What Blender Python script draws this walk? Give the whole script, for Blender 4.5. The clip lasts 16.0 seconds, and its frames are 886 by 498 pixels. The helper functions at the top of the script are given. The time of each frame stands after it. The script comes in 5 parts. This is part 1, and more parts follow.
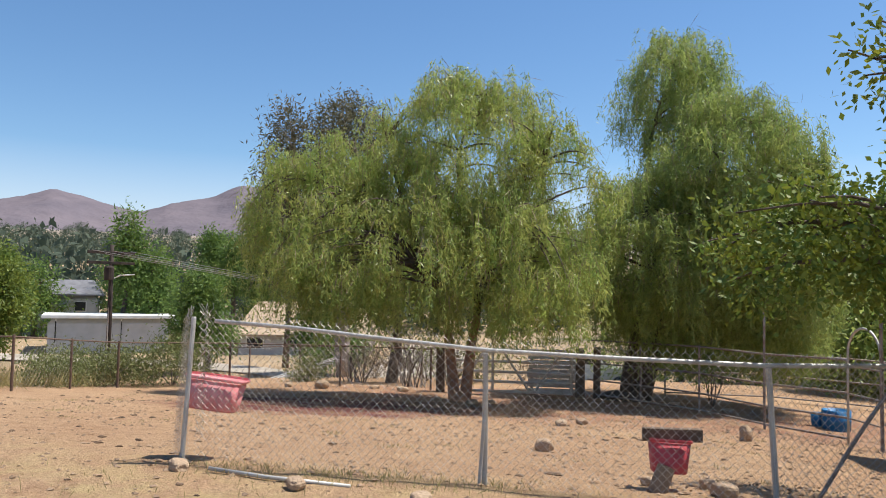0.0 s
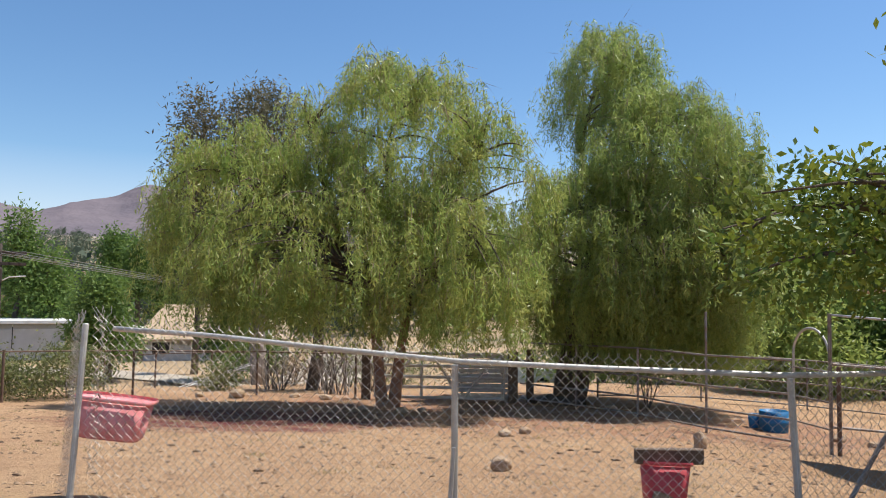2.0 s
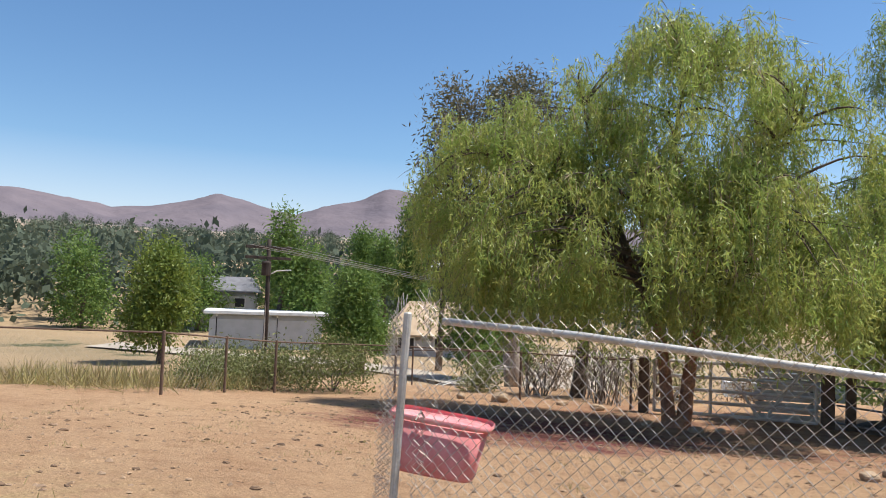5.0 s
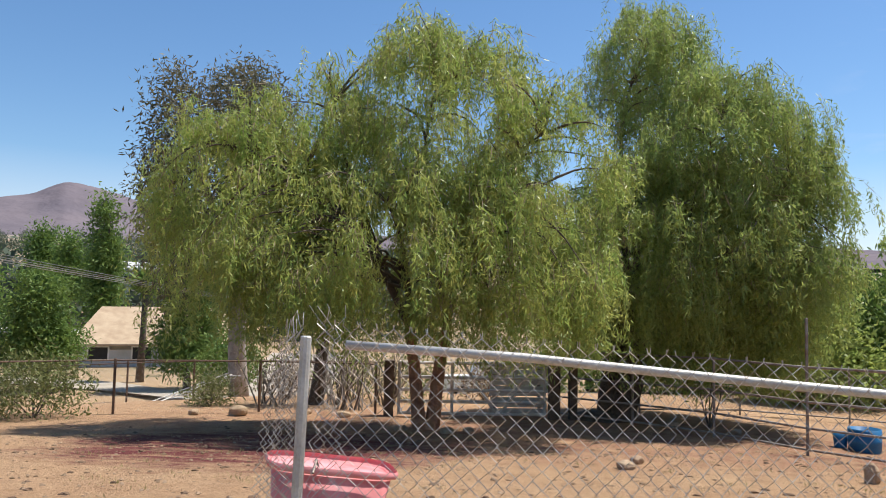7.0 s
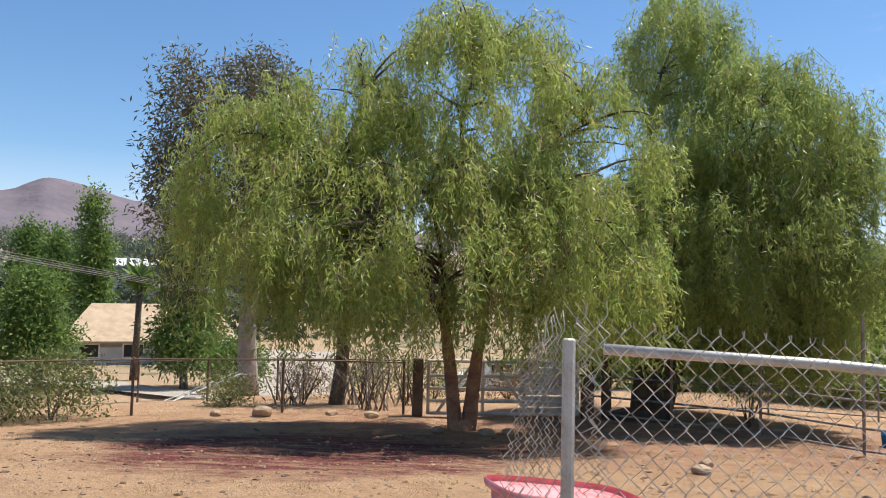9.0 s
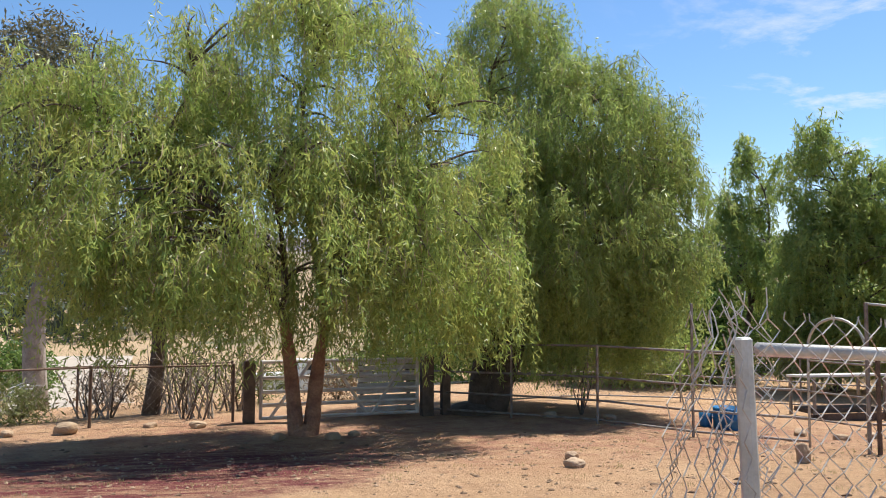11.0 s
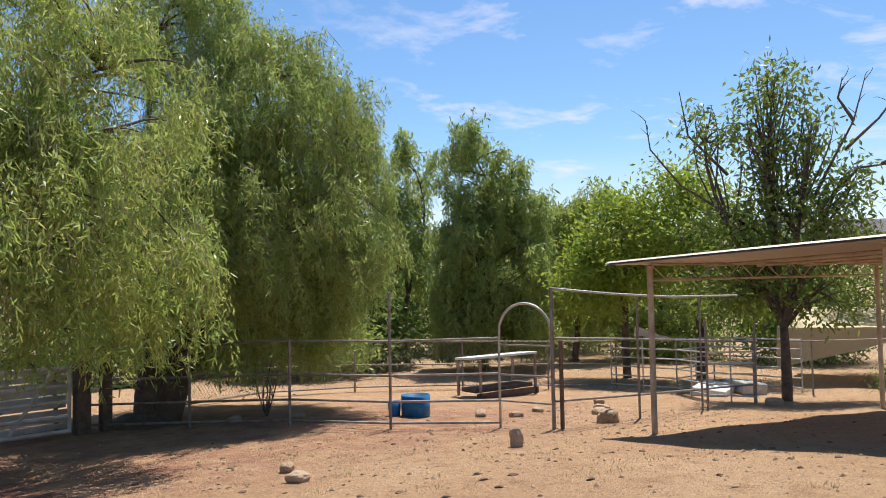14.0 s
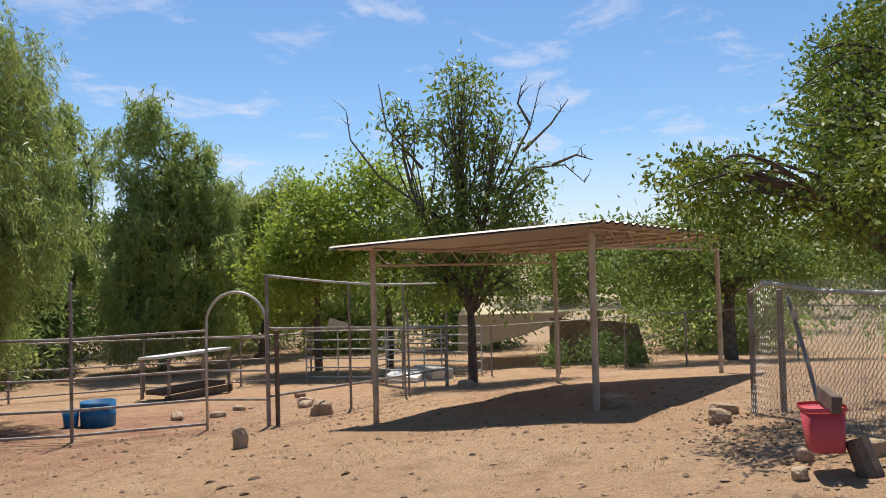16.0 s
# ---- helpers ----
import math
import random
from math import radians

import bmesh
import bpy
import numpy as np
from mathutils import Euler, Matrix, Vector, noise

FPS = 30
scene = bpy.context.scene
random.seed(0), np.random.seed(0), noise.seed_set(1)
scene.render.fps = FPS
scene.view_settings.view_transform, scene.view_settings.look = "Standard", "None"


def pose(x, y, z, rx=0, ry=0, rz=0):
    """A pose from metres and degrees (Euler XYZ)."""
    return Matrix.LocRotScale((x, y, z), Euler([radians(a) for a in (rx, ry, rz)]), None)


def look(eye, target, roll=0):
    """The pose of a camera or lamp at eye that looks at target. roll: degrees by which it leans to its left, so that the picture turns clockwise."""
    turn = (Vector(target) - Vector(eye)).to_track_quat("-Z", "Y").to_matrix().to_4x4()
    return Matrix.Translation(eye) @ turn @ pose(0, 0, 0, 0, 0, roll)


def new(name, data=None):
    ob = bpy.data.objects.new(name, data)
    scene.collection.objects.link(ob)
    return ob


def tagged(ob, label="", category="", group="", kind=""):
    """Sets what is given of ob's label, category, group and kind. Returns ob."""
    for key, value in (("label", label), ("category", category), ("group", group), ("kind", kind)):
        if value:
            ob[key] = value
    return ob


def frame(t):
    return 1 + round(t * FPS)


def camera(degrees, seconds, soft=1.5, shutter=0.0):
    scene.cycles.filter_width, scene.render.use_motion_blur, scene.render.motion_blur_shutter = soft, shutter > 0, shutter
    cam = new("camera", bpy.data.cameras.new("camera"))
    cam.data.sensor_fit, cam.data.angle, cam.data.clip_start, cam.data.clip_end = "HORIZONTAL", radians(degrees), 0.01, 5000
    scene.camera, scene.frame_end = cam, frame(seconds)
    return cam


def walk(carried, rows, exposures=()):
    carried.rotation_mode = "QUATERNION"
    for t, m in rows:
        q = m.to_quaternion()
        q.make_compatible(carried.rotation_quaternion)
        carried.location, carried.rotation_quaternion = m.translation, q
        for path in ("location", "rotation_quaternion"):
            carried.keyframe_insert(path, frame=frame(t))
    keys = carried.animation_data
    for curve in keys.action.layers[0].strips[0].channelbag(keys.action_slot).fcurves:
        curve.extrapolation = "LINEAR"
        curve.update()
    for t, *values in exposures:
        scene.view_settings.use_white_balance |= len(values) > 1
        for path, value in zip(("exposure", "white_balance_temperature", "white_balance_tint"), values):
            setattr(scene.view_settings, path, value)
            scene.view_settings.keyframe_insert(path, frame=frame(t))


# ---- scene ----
cam = camera(59.9, 16.0, soft=1.0)
PATH = [
    (0, (4.112, -2.838, 1.653), (3.564, -0.918, 1.769), 1.1),
    (0.5, (4.003, -2.573, 1.644), (3.683, -0.602, 1.764), 0.7),
    (1, (3.796, -2.325, 1.638), (3.533, -0.346, 1.76), 0.7),
    (1.5, (3.65, -2.052, 1.634), (3.404, -0.071, 1.757), 0.7),
    (2, (3.491, -1.801, 1.629), (3.161, 0.168, 1.753), 0.8),
    (2.5, (3.335, -1.516, 1.611), (2.754, 0.394, 1.731), 1.1),
    (3, (3.213, -1.247, 1.615), (2.29, 0.523, 1.729), 1.3),
    (3.2, (3.117, -1.145, 1.61), (2.121, 0.586, 1.721), 2.0),
    (5.3, (1.766, -0.104, 1.506), (0.939, 1.713, 1.62), 2.2),
    (5.5, (1.657, -0.061, 1.524), (1.027, 1.833, 1.65), 1.9),
    (6, (1.407, 0.046, 1.527), (1.127, 2.021, 1.664), 1.4),
    (6.5, (1.136, 0.191, 1.537), (0.944, 2.178, 1.674), 1.2),
    (7, (0.797, 0.237, 1.547), (0.643, 2.227, 1.685), 1.2),
    (7.5, (0.516, 0.359, 1.516), (0.368, 2.349, 1.653), 1.1),
    (8, (0.239, 0.488, 1.532), (0.087, 2.477, 1.668), 1.1),
    (8.2, (0.137, 0.527, 1.529), (-0.016, 2.517, 1.662), 1.2),
    (10.3, (-0.848, 1.33, 1.517), (-0.734, 3.322, 1.645), 0.5),
    (10.5, (-0.929, 1.416, 1.526), (-0.756, 3.405, 1.65), 0.4),
    (11, (-1.12, 1.564, 1.498), (-0.707, 3.517, 1.623), 0.2),
    (11.5, (-1.264, 1.85, 1.482), (-0.594, 3.731, 1.604), -0.2),
    (12, (-1.412, 2.087, 1.535), (-0.643, 3.93, 1.645), -0.2),
    (12.5, (-1.472, 2.288, 1.547), (-0.598, 4.084, 1.652), -0.4),
    (13, (-1.421, 2.572, 1.547), (-0.45, 4.317, 1.65), -0.7),
    (13.5, (-1.494, 2.811, 1.532), (-0.46, 4.52, 1.632), -0.8),
    (14, (-1.489, 3.009, 1.509), (-0.251, 4.577, 1.603), -1.1),
    (14.5, (-1.462, 3.265, 1.472), (-0.065, 4.694, 1.56), -1.3),
    (15, (-1.502, 3.521, 1.427), (0.064, 4.763, 1.509), -1.4),
    (15.5, (-1.44, 3.792, 1.413), (0.25, 4.858, 1.487), -1.5),
    (16, (-1.457, 3.996, 1.368), (0.316, 4.92, 1.434), -1.5),
]
walk(cam, [(t, look(eye, target, roll)) for t, eye, target, roll in PATH], exposures=[(0, 0.57), (7, 0.57), (9.5, 0.68), (11, 0.80), (12.5, 0.86), (14.5, 0.54), (16, 0.44)])

# ---- world, sun, exposure ----
SUN_EL, SUN_AZ = radians(65), radians(58)
world = bpy.data.worlds.new("sky")
scene.world = world
world.use_nodes = True
wn, wl = world.node_tree.nodes, world.node_tree.links
wn.clear()
sky = wn.new("ShaderNodeTexSky")
sky.sky_type, sky.sun_disc = "NISHITA", False
sky.sun_elevation, sky.sun_rotation = SUN_EL, SUN_AZ
sky.air_density, sky.dust_density, sky.ozone_density = 1.0, 0.25, 3.5
wtc = wn.new("ShaderNodeTexCoord")
# thin high cloud: noise stretched along the sky dome
wsep = wn.new("ShaderNodeSeparateXYZ")
wl.new(wtc.outputs["Generated"], wsep.inputs[0])
wadd = wn.new("ShaderNodeMath"); wadd.operation = "ADD"; wadd.inputs[1].default_value = 0.12
wl.new(wsep.outputs["Z"], wadd.inputs[0])
wdx = wn.new("ShaderNodeMath"); wdx.operation = "DIVIDE"
wdy = wn.new("ShaderNodeMath"); wdy.operation = "DIVIDE"
for n_, o_ in ((wdx, "X"), (wdy, "Y")):
    wl.new(wsep.outputs[o_], n_.inputs[0]); wl.new(wadd.outputs[0], n_.inputs[1])
wcom = wn.new("ShaderNodeCombineXYZ")
wl.new(wdx.outputs[0], wcom.inputs[0]); wl.new(wdy.outputs[0], wcom.inputs[1])
wnoise = wn.new("ShaderNodeTexNoise")
wnoise.inputs["Scale"].default_value, wnoise.inputs["Detail"].default_value = 2.6, 8
wnoise.inputs["Roughness"].default_value, wnoise.inputs["Distortion"].default_value = 0.62, 0.35
wl.new(wcom.outputs[0], wnoise.inputs["Vector"])
wr = wn.new("ShaderNodeValToRGB")
wr.color_ramp.elements[0].position, wr.color_ramp.elements[1].position = 0.545, 0.80
wl.new(wnoise.outputs["Fac"], wr.inputs[0])
# cloudier towards +x
wside = wn.new("ShaderNodeMapRange")
wside.inputs["From Min"].default_value, wside.inputs["From Max"].default_value = 0.36, 0.62
wl.new(wsep.outputs["X"], wside.inputs["Value"])
wmul = wn.new("ShaderNodeMath"); wmul.operation = "MULTIPLY"
wl.new(wr.outputs["Color"], wmul.inputs[0]); wl.new(wside.outputs[0], wmul.inputs[1])
# pale haze low on the horizon
whz = wn.new("ShaderNodeMapRange")
whz.inputs["From Min"].default_value, whz.inputs["From Max"].default_value = 0.17, 0.03
whz.inputs["To Min"].default_value, whz.inputs["To Max"].default_value = 0.0, 0.55
wl.new(wsep.outputs["Z"], whz.inputs["Value"])
wmax = wn.new("ShaderNodeMath"); wmax.operation = "MAXIMUM"
wl.new(wmul.outputs[0], wmax.inputs[0]); wl.new(whz.outputs[0], wmax.inputs[1])
wmix = wn.new("ShaderNodeMix"); wmix.data_type = "RGBA"
wl.new(wmax.outputs[0], wmix.inputs["Factor"])
whs = wn.new("ShaderNodeHueSaturation")
whs.inputs["Saturation"].default_value, whs.inputs["Value"].default_value = 1.14, 1.0
wl.new(sky.outputs[0], whs.inputs["Color"])
wl.new(whs.outputs[0], wmix.inputs["A"])
wmix.inputs["B"].default_value = (6.2, 6.2, 7.1, 1)
wbg = wn.new("ShaderNodeBackground")
wbg.inputs["Strength"].default_value = 0.097
wl.new(wmix.outputs["Result"], wbg.inputs[0])
wout = wn.new("ShaderNodeOutputWorld")
wl.new(wbg.outputs[0], wout.inputs[0])
sun_data = bpy.data.lights.new("sun", "SUN")
sun_data.energy, sun_data.angle, sun_data.color = 4.8, radians(0.53), (1.0, 0.95, 0.87)
sun_lamp = new("sun", sun_data)
sdir = Vector((math.sin(SUN_AZ) * math.cos(SUN_EL), math.cos(SUN_AZ) * math.cos(SUN_EL), math.sin(SUN_EL)))
sun_lamp.matrix_world = look(sdir * 60, (0, 0, 0))

# ---- materials ----


def mat(name, base, rough=0.8, metal=0.0, vary=0.25, scale=6.0, bump=0.3, fine=60.0, tint=None, translucent=0.0, island=False, random_ob=False, spec=0.3, bump_dist=0.01):
    """A procedural surface: base colour with two scales of variation, grain and relief."""
    m = bpy.data.materials.new(name)
    m.use_nodes = True
    n, l = m.node_tree.nodes, m.node_tree.links
    b = n["Principled BSDF"]
    b.inputs["Roughness"].default_value, b.inputs["Metallic"].default_value = rough, metal
    b.inputs["Specular IOR Level"].default_value = spec
    tc = n.new("ShaderNodeTexCoord")
    big, small = n.new("ShaderNodeTexNoise"), n.new("ShaderNodeTexNoise")
    big.inputs["Scale"].default_value, big.inputs["Detail"].default_value = scale, 4
    small.inputs["Scale"].default_value, small.inputs["Detail"].default_value = fine, 3
    for x in (big, small):
        l.new(tc.outputs["Object"], x.inputs["Vector"])
    ramp = n.new("ShaderNodeMix"); ramp.data_type = "RGBA"
    other = tint or tuple(c * (1 - 1.6 * vary) for c in base)
    ramp.inputs["A"].default_value = (*base, 1)
    ramp.inputs["B"].default_value = (*other, 1)
    sep = n.new("ShaderNodeMapRange")
    sep.inputs["From Min"].default_value, sep.inputs["From Max"].default_value = 0.35, 0.68
    l.new(big.outputs["Fac"], sep.inputs["Value"])
    fac = sep.outputs[0]
    if island or random_ob:
        g = n.new("ShaderNodeNewGeometry") if island else n.new("ShaderNodeObjectInfo")
        av = n.new("ShaderNodeMath"); av.operation = "MULTIPLY_ADD"
        av.inputs[1].default_value = 0.55
        l.new(fac, av.inputs[0])
        mu = n.new("ShaderNodeMath"); mu.operation = "MULTIPLY"; mu.inputs[1].default_value = 0.45
        l.new(g.outputs["Random Per Island" if island else "Random"], mu.inputs[0])
        l.new(mu.outputs[0], av.inputs[2])
        fac = av.outputs[0]
    l.new(fac, ramp.inputs["Factor"])
    hsv = n.new("ShaderNodeHueSaturation")
    vr = n.new("ShaderNodeMapRange")
    vr.inputs["To Min"].default_value, vr.inputs["To Max"].default_value = 1 - vary, 1 + vary
    l.new(small.outputs["Fac"], vr.inputs["Value"])
    l.new(vr.outputs[0], hsv.inputs["Value"])
    l.new(ramp.outputs["Result"], hsv.inputs["Color"])
    l.new(hsv.outputs[0], b.inputs["Base Color"])
    if bump:
        bp = n.new("ShaderNodeBump")
        bp.inputs["Strength"].default_value, bp.inputs["Distance"].default_value = bump, bump_dist
        l.new(small.outputs["Fac"], bp.inputs["Height"])
        l.new(bp.outputs[0], b.inputs["Normal"])
    if translucent:
        t = n.new("ShaderNodeBsdfTranslucent")
        l.new(hsv.outputs[0], t.inputs["Color"])
        mix = n.new("ShaderNodeMixShader")
        mix.inputs[0].default_value = translucent
        l.new(b.outputs[0], mix.inputs[1]); l.new(t.outputs[0], mix.inputs[2])
        l.new(mix.outputs[0], n["Material Output"].inputs["Surface"])
    return m


def dirt_material():
    """Dry sandy yard earth: pale tan, a rusty litter zone under the trees, straw patches and pebbly grain; scrub and
    fields far off, greyed by painted haze.
    """
    m = bpy.data.materials.new("dry_earth")
    m.use_nodes = True
    n, l = m.node_tree.nodes, m.node_tree.links
    b = n["Principled BSDF"]
    b.inputs["Roughness"].default_value = 0.95
    b.inputs["Specular IOR Level"].default_value = 0.1
    tc = n.new("ShaderNodeTexCoord")

    def noise_(scale, detail=5, rough=0.55, dist=0.0):
        x = n.new("ShaderNodeTexNoise")
        x.inputs["Scale"].default_value, x.inputs["Detail"].default_value = scale, detail
        x.inputs["Roughness"].default_value, x.inputs["Distortion"].default_value = rough, dist
        l.new(tc.outputs["Object"], x.inputs["Vector"])
        return x.outputs["Fac"]

    def rng(v, a, c, lo=0.0, hi=1.0):
        x = n.new("ShaderNodeMapRange")
        for k, q in (("From Min", a), ("From Max", c), ("To Min", lo), ("To Max", hi)):
            x.inputs[k].default_value = q
        l.new(v, x.inputs["Value"])
        return x.outputs[0]

    def mix(f, a, c):
        x = n.new("ShaderNodeMix"); x.data_type = "RGBA"
        l.new(f, x.inputs["Factor"])
        for k, q in (("A", a), ("B", c)):
            if isinstance(q, tuple):
                x.inputs[k].default_value = (*q, 1)
            else:
                l.new(q, x.inputs[k])
        return x.outputs["Result"]

    def math_(op, a, c):
        x = n.new("ShaderNodeMath"); x.operation = op
        for k, q in enumerate((a, c)):
            if isinstance(q, (int, float)):
                x.inputs[k].default_value = q
            else:
                l.new(q, x.inputs[k])
        return x.outputs[0]

    col = mix(rng(noise_(0.5), 0.35, 0.7), (0.50, 0.328, 0.195), (0.44, 0.27, 0.157))
    col = mix(rng(noise_(3.2, 6, 0.65), 0.5, 0.75, 0, 0.75), col, (0.29, 0.16, 0.09))
    col = mix(rng(noise_(1.3, 6, 0.7, 0.4), 0.55, 0.72, 0, 0.6), col, (0.55, 0.375, 0.235))
    # rusty leaf litter round the pepper trees
    dist = n.new("ShaderNodeVectorMath"); dist.operation = "DISTANCE"
    sc = n.new("ShaderNodeMapping"); sc.inputs["Scale"].default_value = (0.46, 1.0, 0)
    l.new(tc.outputs["Object"], sc.inputs["Vector"])
    l.new(sc.outputs[0], dist.inputs[0])
    dist.inputs[1].default_value = (3.0 * 0.46, 15.4 * 1.0, 0)
    near = rng(dist.outputs["Value"], 5.4, 2.6)
    blot = rng(noise_(1.9, 6, 0.7), 0.36, 0.62, 0, 0.6)
    col = mix(math_("MULTIPLY", near, blot), col, (0.23, 0.075, 0.07))
    # a thick dark red drift of fallen pods and leaf on the valley side of the trunk, with the tree's streaky shade
    # painted in
    litter_shade = n.new("ShaderNodeVectorMath"); litter_shade.operation = "DISTANCE"
    sd = n.new("ShaderNodeMapping"); sd.inputs["Scale"].default_value = (0.27, 0.31, 0)
    l.new(tc.outputs["Object"], sd.inputs["Vector"])
    l.new(sd.outputs[0], litter_shade.inputs[0])
    litter_shade.inputs[1].default_value = (-2.8 * 0.27, 11.9 * 0.31, 0)
    thick = rng(math_("ADD", litter_shade.outputs["Value"], math_("MULTIPLY", noise_(1.4, 6, 0.75), 1.1)), 1.55, 1.2)
    streak = n.new("ShaderNodeTexNoise")
    streak.inputs["Scale"].default_value, streak.inputs["Detail"].default_value, streak.inputs["Roughness"].default_value = 2.4, 7, 0.75
    ss = n.new("ShaderNodeMapping"); ss.inputs["Scale"].default_value = (0.45, 1.9, 1)
    l.new(tc.outputs["Object"], ss.inputs["Vector"])
    l.new(ss.outputs[0], streak.inputs["Vector"])
    col = mix(math_("MULTIPLY", thick, rng(streak.outputs["Fac"], 0.38, 0.54, 0.3, 1.0)), col, (0.16, 0.047, 0.048))
    # straw on the walked side of the fence
    sep = n.new("ShaderNodeSeparateXYZ")
    l.new(tc.outputs["Object"], sep.inputs[0])
    straw = math_("MULTIPLY", rng(sep.outputs["Y"], 4.5, 2.0), rng(noise_(2.4, 6, 0.7), 0.42, 0.62))
    col = mix(math_("MULTIPLY", straw, 0.7), col, (0.52, 0.40, 0.20))
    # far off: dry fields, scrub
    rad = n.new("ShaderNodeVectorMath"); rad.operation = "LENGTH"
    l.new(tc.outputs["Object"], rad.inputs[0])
    far_col = mix(rng(noise_(0.02, 6, 0.6), 0.50, 0.66), (0.37, 0.27, 0.165), (0.20, 0.17, 0.105))
    far_col = mix(rng(noise_(0.15, 5, 0.7), 0.56, 0.64), far_col, (0.10, 0.105, 0.06))
    col = mix(rng(rad.outputs["Value"], 26, 60), col, far_col)
    # distance haze painted into the colour: blue-grey builds up from 300 m out
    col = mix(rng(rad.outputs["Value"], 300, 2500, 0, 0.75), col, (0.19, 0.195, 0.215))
    col = mix(rng(noise_(6.5, 6, 0.75, 0.6), 0.60, 0.74, 0, 0.45), col, (0.27, 0.15, 0.085))
    col = mix(rng(noise_(8.3, 6, 0.75, 0.3), 0.56, 0.72, 0, 0.6), col, (0.64, 0.45, 0.28))
    # sharp dark speckles painted in for the fine shadows of rough earth
    col = mix(rng(noise_(17, 5, 0.75), 0.62, 0.69, 0, 0.5), col, (0.17, 0.095, 0.06))
    grain = n.new("ShaderNodeHueSaturation")
    l.new(rng(noise_(42, 4, 0.7), 0.25, 0.75, 0.72, 1.25), grain.inputs["Value"])
    l.new(col, grain.inputs["Color"])
    l.new(grain.outputs[0], b.inputs["Base Color"])
    bp = n.new("ShaderNodeBump")
    bp.inputs["Strength"].default_value, bp.inputs["Distance"].default_value = 0.95, 0.09
    hsum = math_("ADD", math_("MULTIPLY", noise_(5, 7, 0.75), 1.3), math_("MULTIPLY", noise_(38, 4, 0.75), 0.4))
    l.new(hsum, bp.inputs["Height"])
    l.new(bp.outputs[0], b.inputs["Normal"])
    return m


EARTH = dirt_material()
GALV = mat("galvanized_steel", (0.52, 0.51, 0.48), 0.55, 0.35, 0.2, 9, 0.25, 80, tint=(0.40, 0.38, 0.35))
OLDPIPE = mat("weathered_pipe", (0.30, 0.285, 0.27), 0.6, 0.5, 0.3, 7, 0.25, 70, tint=(0.21, 0.15, 0.12))
WIRE = mat("chain_wire", (0.56, 0.54, 0.50), 0.5, 0.45, 0.2, 12, 0.0, 50, tint=(0.36, 0.30, 0.24))
RUST = mat("rusty_pipe", (0.19, 0.13, 0.10), 0.8, 0.3, 0.35, 9, 0.3, 60, tint=(0.13, 0.085, 0.06))
GATEPAINT = mat("faded_gate_paint", (0.60, 0.57, 0.54), 0.55, 0.1, 0.2, 5, 0.2, 60, tint=(0.45, 0.40, 0.36))
PINK = mat("faded_red_plastic", (0.52, 0.08, 0.10), 0.5, 0, 0.12, 5, 0.15, 40, tint=(0.43, 0.06, 0.07))
PINKIN = mat("sun_bleached_pink_plastic", (0.72, 0.32, 0.33), 0.6, 0, 0.15, 7, 0.15, 40, tint=(0.62, 0.18, 0.18))
BLUE = mat("blue_plastic", (0.025, 0.17, 0.36), 0.45, 0, 0.2, 5, 0.1, 30, tint=(0.02, 0.11, 0.25))
OLDWOOD = mat("weathered_timber", (0.16, 0.115, 0.085), 0.9, 0, 0.35, 9, 0.6, 90, tint=(0.09, 0.065, 0.05))
BARK_RED = mat("reddish_bark", (0.42, 0.23, 0.14), 0.95, 0, 0.4, 5, 1.0, 26, tint=(0.25, 0.12, 0.08), bump_dist=0.03)
BARK = mat("grey_brown_bark", (0.15, 0.115, 0.09), 0.95, 0, 0.4, 5, 1.0, 24, tint=(0.085, 0.065, 0.05), bump_dist=0.03)
BARK_PALE = mat("pale_bark", (0.36, 0.32, 0.28), 0.9, 0, 0.3, 4, 0.6, 20, tint=(0.24, 0.20, 0.17), bump_dist=0.02)
PEPPER = mat("pepper_leaf", (0.235, 0.355, 0.085), 0.42, 0, 0.36, 1.7, 0, 30, tint=(0.47, 0.46, 0.14), translucent=0.5, island=True)
PEPPER_DARK = mat("deep_pepper_leaf", (0.215, 0.315, 0.09), 0.42, 0, 0.36, 1.7, 0, 30, tint=(0.42, 0.455, 0.13), translucent=0.5, island=True)
TWIG = mat("dry_twig", (0.26, 0.20, 0.135), 0.9, 0, 0.3, 3, 0, 30, tint=(0.33, 0.25, 0.16), island=True)
CITRUS = mat("citrus_leaf", (0.075, 0.15, 0.03), 0.55, 0, 0.3, 2, 0, 30, tint=(0.25, 0.27, 0.035), translucent=0.3, island=True, spec=0.3)
BRIGHT = mat("bright_green_leaf", (0.21, 0.32, 0.05), 0.5, 0, 0.3, 0.8, 0, 30, tint=(0.40, 0.44, 0.07), translucent=0.5, island=True)
ASH = mat("ash_leaf", (0.12, 0.19, 0.045), 0.5, 0, 0.3, 1, 0, 30, tint=(0.25, 0.29, 0.055), translucent=0.45, island=True)
EUC = mat("eucalyptus_leaf", (0.10, 0.115, 0.065), 0.5, 0, 0.35, 1, 0, 30, tint=(0.18, 0.145, 0.085), translucent=0.4, island=True)
DARKLEAF = mat("dark_conifer_leaf", (0.09, 0.165, 0.045), 0.6, 0, 0.3, 1, 0, 30, tint=(0.20, 0.28, 0.06), translucent=0.4, island=True)
FARLEAF = mat("far_tree_leaf", (0.07, 0.095, 0.065), 0.9, 0, 0.15, 0.02, 0, 3, tint=(0.12, 0.145, 0.10), translucent=0.3, island=True)
SCRUB = mat("scrub_leaf", (0.14, 0.17, 0.055), 0.7, 0, 0.3, 2, 0, 20, tint=(0.22, 0.22, 0.085), translucent=0.3, island=True)
